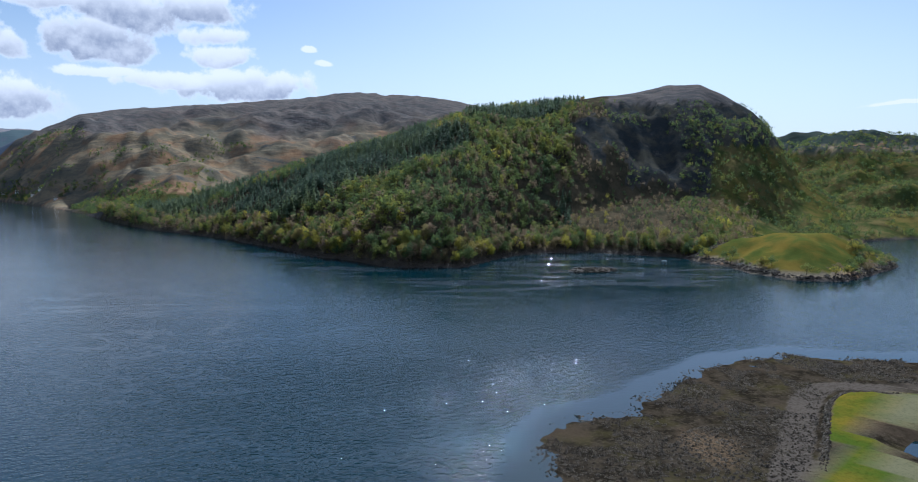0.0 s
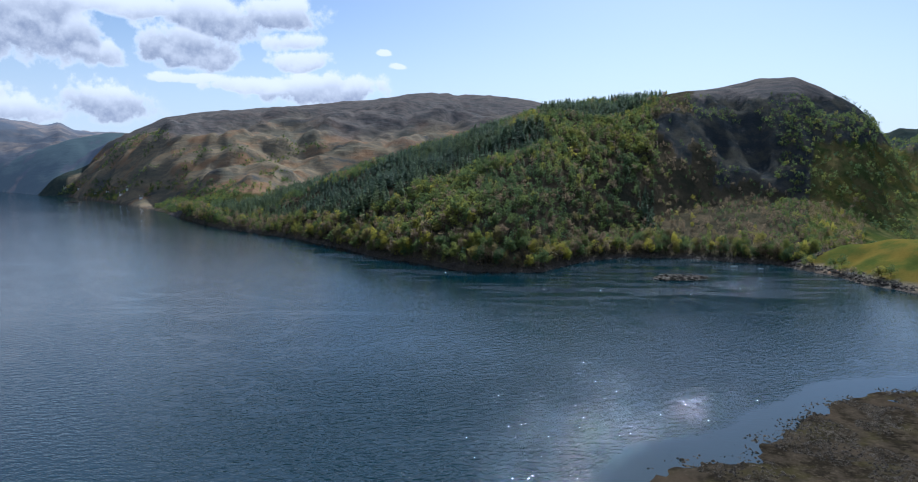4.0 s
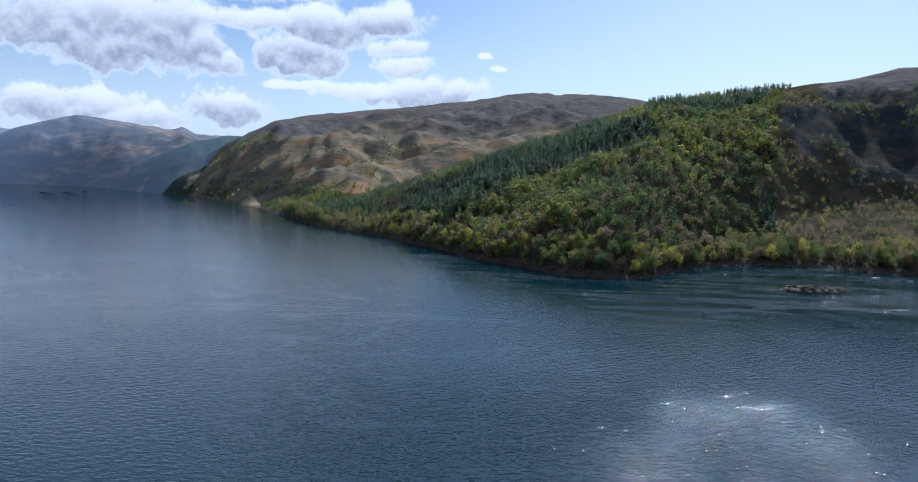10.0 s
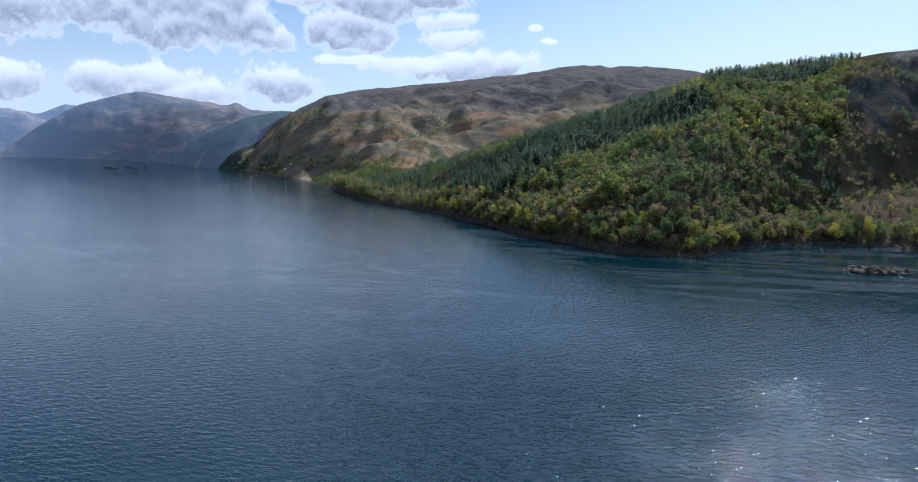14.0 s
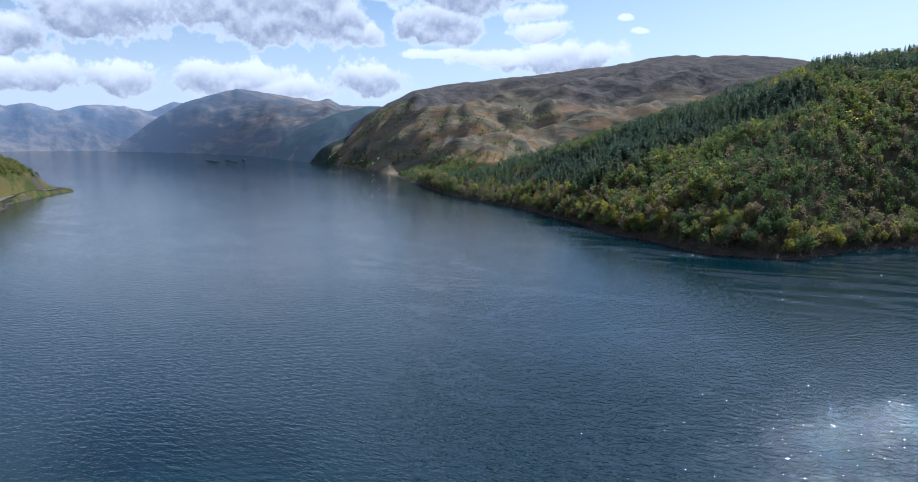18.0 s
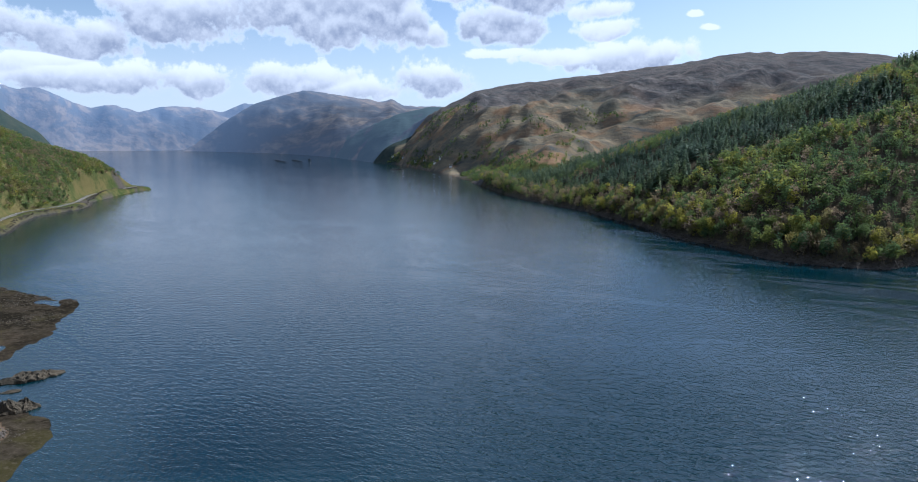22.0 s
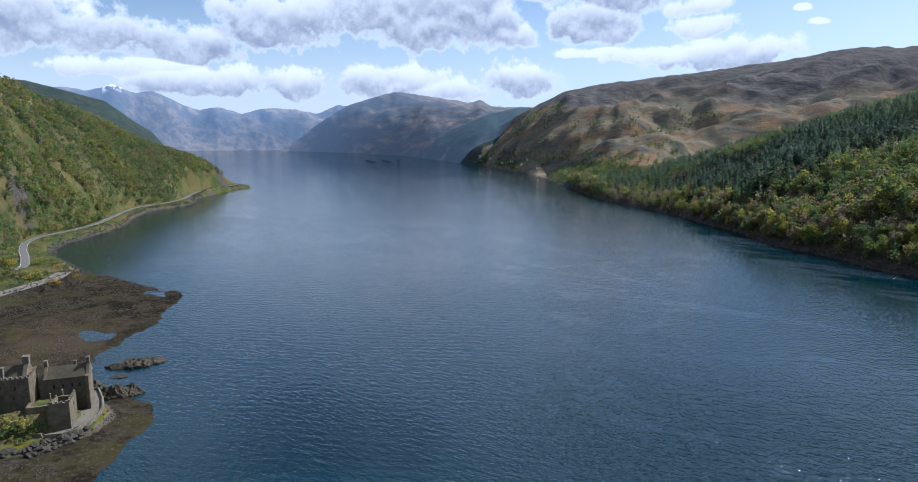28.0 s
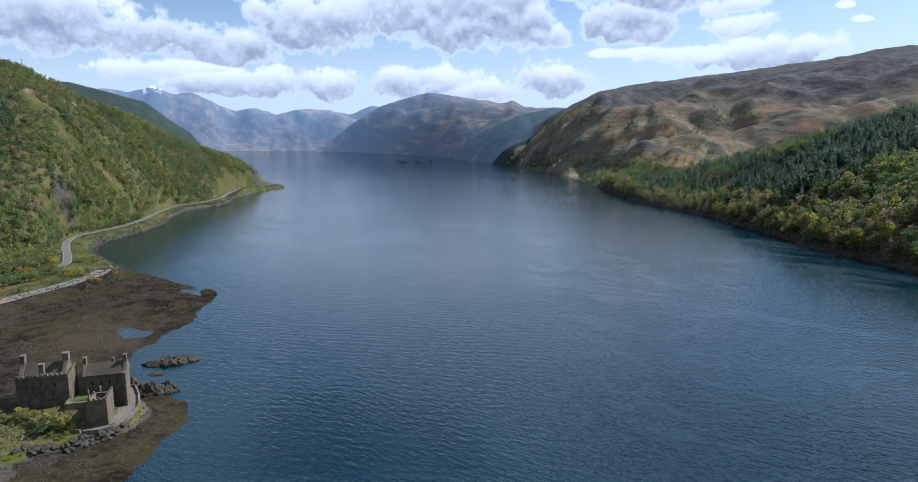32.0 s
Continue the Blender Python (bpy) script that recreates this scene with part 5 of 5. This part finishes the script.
def ribbon(line, wide, lift, offset=0.0):
    """A strip that follows the ground along a line on the plan."""
    pts = np.array(line, float)
    d = np.r_[0, np.cumsum(np.hypot(*np.diff(pts, axis=0).T))]
    s = np.linspace(0, d[-1], int(d[-1] / 4))
    px, py = np.interp(s, d, pts[:, 0]), np.interp(s, d, pts[:, 1])
    for _ in range(6):
        px[1:-1], py[1:-1] = (px[:-2] + 2 * px[1:-1] + px[2:]) / 4, (py[:-2] + 2 * py[1:-1] + py[2:]) / 4
    tx, ty = np.gradient(px), np.gradient(py)
    n = np.hypot(tx, ty)
    nx, ny = ty / n, -tx / n
    across = np.array((-0.5, -0.25, 0, 0.25, 0.5))[:, None] * wide + offset
    xs, ys = px + across * nx, py + across * ny
    zs = np.maximum(land(xs, ys)[0], land(px, py)[0]) + lift
    return xs, ys, zs


road = tagged(new("road", sheet("road", *ribbon(ROAD, 7.0, 0.7), [ASPHALT])), "Grey two-lane shore road", "road", kind="structure")
for o in (-2.9, 2.9):
    part("edge_line", sheet("edge_line", *ribbon(ROAD, 0.16, 0.72, o), [PAINT]), None, road, "white painted edge line")
layby = tagged(new("layby", sheet("layby", *ribbon(TRACK[:6], 12.0, 0.5), [GRAVEL])), "Pale gravel layby on the shore bank", "layby", kind="structure")


def many_stones(name, xs, ys, sizes, mat, label, seed, sink=0.25):
    """Loose stones too many to count, joined."""
    rng = np.random.RandomState(seed)
    zs = land(xs, ys)[0]
    base = np.array([(0, 0, 0.62), (0.9, 0.1, 0.05), (0.25, 0.85, 0.0), (-0.75, 0.55, 0.1), (-0.7, -0.6, 0.0), (0.3, -0.9, 0.08), (0, 0, -0.5)])
    tris = np.array([(0, 1, 2), (0, 2, 3), (0, 3, 4), (0, 4, 5), (0, 5, 1), (6, 2, 1), (6, 3, 2), (6, 4, 3), (6, 5, 4), (6, 1, 5)])
    n = len(xs)
    v = base[None] * rng.uniform(0.65, 1.35, (n, 7, 3)) * sizes[:, None, None]
    a = rng.uniform(0, 6.28, n)
    c, s = np.cos(a)[:, None], np.sin(a)[:, None]
    out = np.stack([v[..., 0] * c - v[..., 1] * s + xs[:, None], v[..., 0] * s + v[..., 1] * c + ys[:, None], v[..., 2] + (zs + sizes * (0.3 - sink))[:, None]], -1)
    f = (tris[None] + (np.arange(n) * 7)[:, None, None]).reshape(-1, 3)
    return tagged(new(name, raw_mesh(name, out.reshape(-1, 3), f, [mat])), label, "stones", kind="stuff")


def along(line, count, spread, rng):
    pts = np.array(line, float)
    d = np.r_[0, np.cumsum(np.hypot(*np.diff(pts, axis=0).T))]
    s = rng.uniform(0, d[-1], count)
    return np.interp(s, d, pts[:, 0]) + rng.normal(0, spread, count), np.interp(s, d, pts[:, 1]) + rng.normal(0, spread, count)


sx, sy = along(GREEN_SHORE[:23], 6000, 3.0, rng)
many_stones("bank_stones", sx, sy, rng.uniform(0.5, 1.5, len(sx)), BOULDER, "Grey armour stones along the shore bank", 1)
sx, sy = rng.uniform(25, 270, 42000), rng.uniform(180, 372, 42000)
ok = (inside(sx, sy, BEACH) > -9) & (inside(sx, sy, MEADOW) < -1) & (wander(sx, sy, 20, 3, 31) > -0.25) & (inside(sx, sy, MEADOW) < -4)
many_stones("beach_stones", sx[ok], sy[ok], rng.uniform(0.2, 0.95, ok.sum()) ** 1.6, SHINGLE, "Dark weedy stones scattered over the beach", 2)
sx, sy = rng.uniform(-600, -215, 26000), rng.uniform(100, 300, 26000)
ok = (inside(sx, sy, MUD_FLAT) > -7) & (wander(sx, sy, 26, 3, 32) > 0.05)
many_stones("flat_stones", sx[ok], sy[ok], rng.uniform(0.15, 0.7, ok.sum()), WEEDROCK, "Dark weedy stones on the tidal flat", 3)
sx, sy = along(MEADOW[1:9], 3000, 0.9, rng)
ok = inside(sx, sy, MEADOW) < 0.6
many_stones("meadow_bank_stones", sx[ok], sy[ok], rng.uniform(0.4, 1.2, ok.sum()), WEEDROCK, "Dark weedy stones banked along the meadow", 6)
wb2 = np.radians(rng.uniform(-27, 37, 5200))
wr2 = table(WOODED_HILL, np.degrees(wb2), 1) + rng.normal(2, 5, 5200)
many_stones("shore_rocks", HUB_X + wr2 * np.sin(wb2), HUB_Y + wr2 * np.cos(wb2), rng.uniform(0.5, 2.2, 5200), BOULDER, "Brown rocks along the wooded shore", 4)
sx, sy = along(KNOLL + KNOLL[:1], 1500, 3.0, rng)
many_stones("knoll_rocks", sx, sy, rng.uniform(0.6, 2.2, 1500), BOULDER, "Brown rocks round the knoll's shore", 5)

# ---- boats, boathouse, fish farm, houses, mast ----
WHITE = speckled("white paint", (0.66, 0.66, 0.64), (0.82, 0.82, 0.80), 1.0, 0.5, 0.01)
GREY_METAL = speckled("galvanised steel", (0.25, 0.26, 0.27), (0.42, 0.43, 0.44), 3.0, 0.45, 0.005, 0.8)
CAGE = speckled("dark plastic float", (0.02, 0.022, 0.025), (0.06, 0.06, 0.065), 2.0, 0.5, 0.01)


def hull(length, wide, deep):
    bm = bmesh.new()
    rows = []
    for k in range(9):
        s = k / 8
        w = wide / 2 * (1 - (max(s - 0.35, 0) / 0.65) ** 2.2) * (0.85 + 0.15 * min(1, s * 4))
        x = (s - 0.5) * length
        up = 0.18 * deep * s * s
        rows.append([bm.verts.new((x, sy_ * w * f, z + up)) for sy_, f, z in ((-1, 1.0, deep * 0.6), (-1, 0.8, 0.0), (0, 0, -deep * 0.4), (1, 0.8, 0.0), (1, 1.0, deep * 0.6))])
    for a, b in zip(rows, rows[1:]):
        for k in range(4):
            bm.faces.new((a[k], a[k + 1], b[k + 1], b[k]))
    bm.faces.new(rows[0][::-1])
    bmesh.ops.remove_doubles(bm, verts=bm.verts, dist=0.001)
    bmesh.ops.recalc_face_normals(bm, faces=bm.faces)
    geom = bmesh.ops.solidify(bm, geom=list(bm.faces), thickness=0.06)
    return bm


for bx, by, t, size in ((217, 757, 15, 8.0), (241, 746, -8, 6.0)):
    boat = thing("boat", "Small white boat moored in the bay", "boat", "boats in the bay", (bx, by, 0.2), t)
    part("hull", hull(size, size * 0.32, size * 0.16), WHITE, boat)
    part("thwart", blocks((-0.3, 0.1, -size * 0.13, size * 0.13, 0.25, 0.32)), BARK, boat)
    part("outboard", blocks((-size / 2 - 0.3, -size / 2, -0.2, 0.2, -0.2, 0.9)), CAGE, boat)
boathouse = thing("boathouse", "Small pale boathouse at the foot of the wood", "boathouse", "", (46, 792, 2.2), 20)
part("wall", blocks((-4, 4, -3, 3, -2, 2.6)), WHITE, boathouse)
part("roof", prism([(-3.4, 2.5), (0, 5.0), (3.4, 2.5), (3.2, 2.3), (-3.2, 2.3)], "x", -4.3, 4.3), SLATE, boathouse)
part("door", blocks((-1.2, 1.2, -3.06, -2.9, -0.5, 1.8)), DARK, boathouse)
slipway = thing("slipway", "Grey stone slipway running into the water", "slipway", "", (30, 776, 0.2), 35)
part("ramp", prism([(-9, -1.2), (9, -0.6), (9, 1.6), (-9, -0.4)], "y", -2.2, 2.2), PAVING, slipway)
fish_farm = thing("fish_farm", "Low dark fish farm cages in two rows on the loch", "fish farm", "", (-2400, 2290, float(level(np.hypot(-2400 - HUB_X, 2290 - HUB_Y)))), 0)
for ax, ay, bx, by in ((-250, 105, 205, -200), (-240, 215, 270, -160)):
    for k in range(8):
        cx, cy = ax + (bx - ax) * k / 7, ay + (by - ay) * k / 7
        bm = bmesh.new()
        ring = [[bm.verts.new((cx + r * math.cos(a * math.pi / 8), cy + r * math.sin(a * math.pi / 8), z)) for a in range(16)] for r, z in ((12, -1.0), (12, 0.6), (10, 0.6), (10, -1.0))]
        for u, v in zip(ring, ring[1:] + ring[:1]):
            for a in range(16):
                bm.faces.new((u[a], u[(a + 1) % 16], v[(a + 1) % 16], v[a]))
        bmesh.ops.recalc_face_normals(bm, faces=bm.faces)
        part("cage", bm, CAGE, fish_farm)
part("barge", blocks((66, 80, 78, 86, -0.5, 2.4), (70, 76, 80, 85, 2.4, 4.0), edge=0.3), CAGE, fish_farm)


def cottage(at, turn, long, label):
    home = thing("cottage", label, "house", "cottages on the far shore", at, turn)
    w = part("wall", blocks((-long / 2, long / 2, -3.2, 3.2, -3.0, 4.6)), WHITE, home)
    part("roof", prism([(-3.6, 4.5), (0, 7.8), (3.6, 4.5), (3.4, 4.3), (-3.4, 4.3)], "x", -long / 2 - 0.3, long / 2 + 0.3), SLATE, home)
    for px in (-long / 2 + 0.6, long / 2 - 0.6):
        part("chimney", blocks((px - 0.5, px + 0.5, -0.5, 0.5, 7.0, 9.0)), WHITE, home)
    for k in range(3):
        px = (k - 1) * long * 0.3
        part("window", blocks((px - 0.55, px + 0.55, -3.26, -3.1, 1.6, 3.0), edge=0), DARK, home)
    return home


for bearing, back, t, long in ((-38.1, 0, 30, 9), (-37.2, 25, 40, 8), (-36.1, 10, 25, 9), (-35.3, 40, 50, 8), (-34.4, 15, 35, 9), (-33.9, 55, 20, 8), (-33.0, 20, 35, 8), (-30.2, 60, 30, 8)):
    # each stands a little way up from the water
    reach = np.arange(900.0, 3200.0, 5.0)
    gx, gy = HUB_X + reach * math.sin(radians(bearing)), HUB_Y + reach * math.cos(radians(bearing))
    dry = int(np.argmax(land(gx, gy)[0] > 5.0)) + 9 + back // 5
    cottage((gx[dry], gy[dry], rest_on(gx[dry], gy[dry]) + 0.3), t, long, "White-walled cottage with a slate roof on the far shore")
mast = thing("mast", "Thin steel lattice mast on the hilltop", "mast", "", (-1080, 345, rest_on(-1080, 345)), 0)
for k in range(4):
    lx, ly = 1.1 * (k % 2 * 2 - 1), 1.1 * (k // 2 * 2 - 1)
    bm = blocks((-0.12, 0.12, -0.12, 0.12, -1, 17), edge=0)
    for v in bm.verts:
        f = 1 - max(v.co.z, 0) / 22
        v.co.x, v.co.y = v.co.x + lx * f, v.co.y + ly * f
    part("leg", bm, GREY_METAL, mast)
for k in range(7):
    h = 1.5 + 2.3 * k
    f = 1.1 * (1 - h / 22)
    part("brace", blocks((-f, f, -f - 0.06, -f + 0.06, h, h + 0.14), (-f, f, f - 0.06, f + 0.06, h, h + 0.14), (-f - 0.06, -f + 0.06, -f, f, h, h + 0.14), (f - 0.06, f + 0.06, -f, f, h, h + 0.14), edge=0), GREY_METAL, mast)
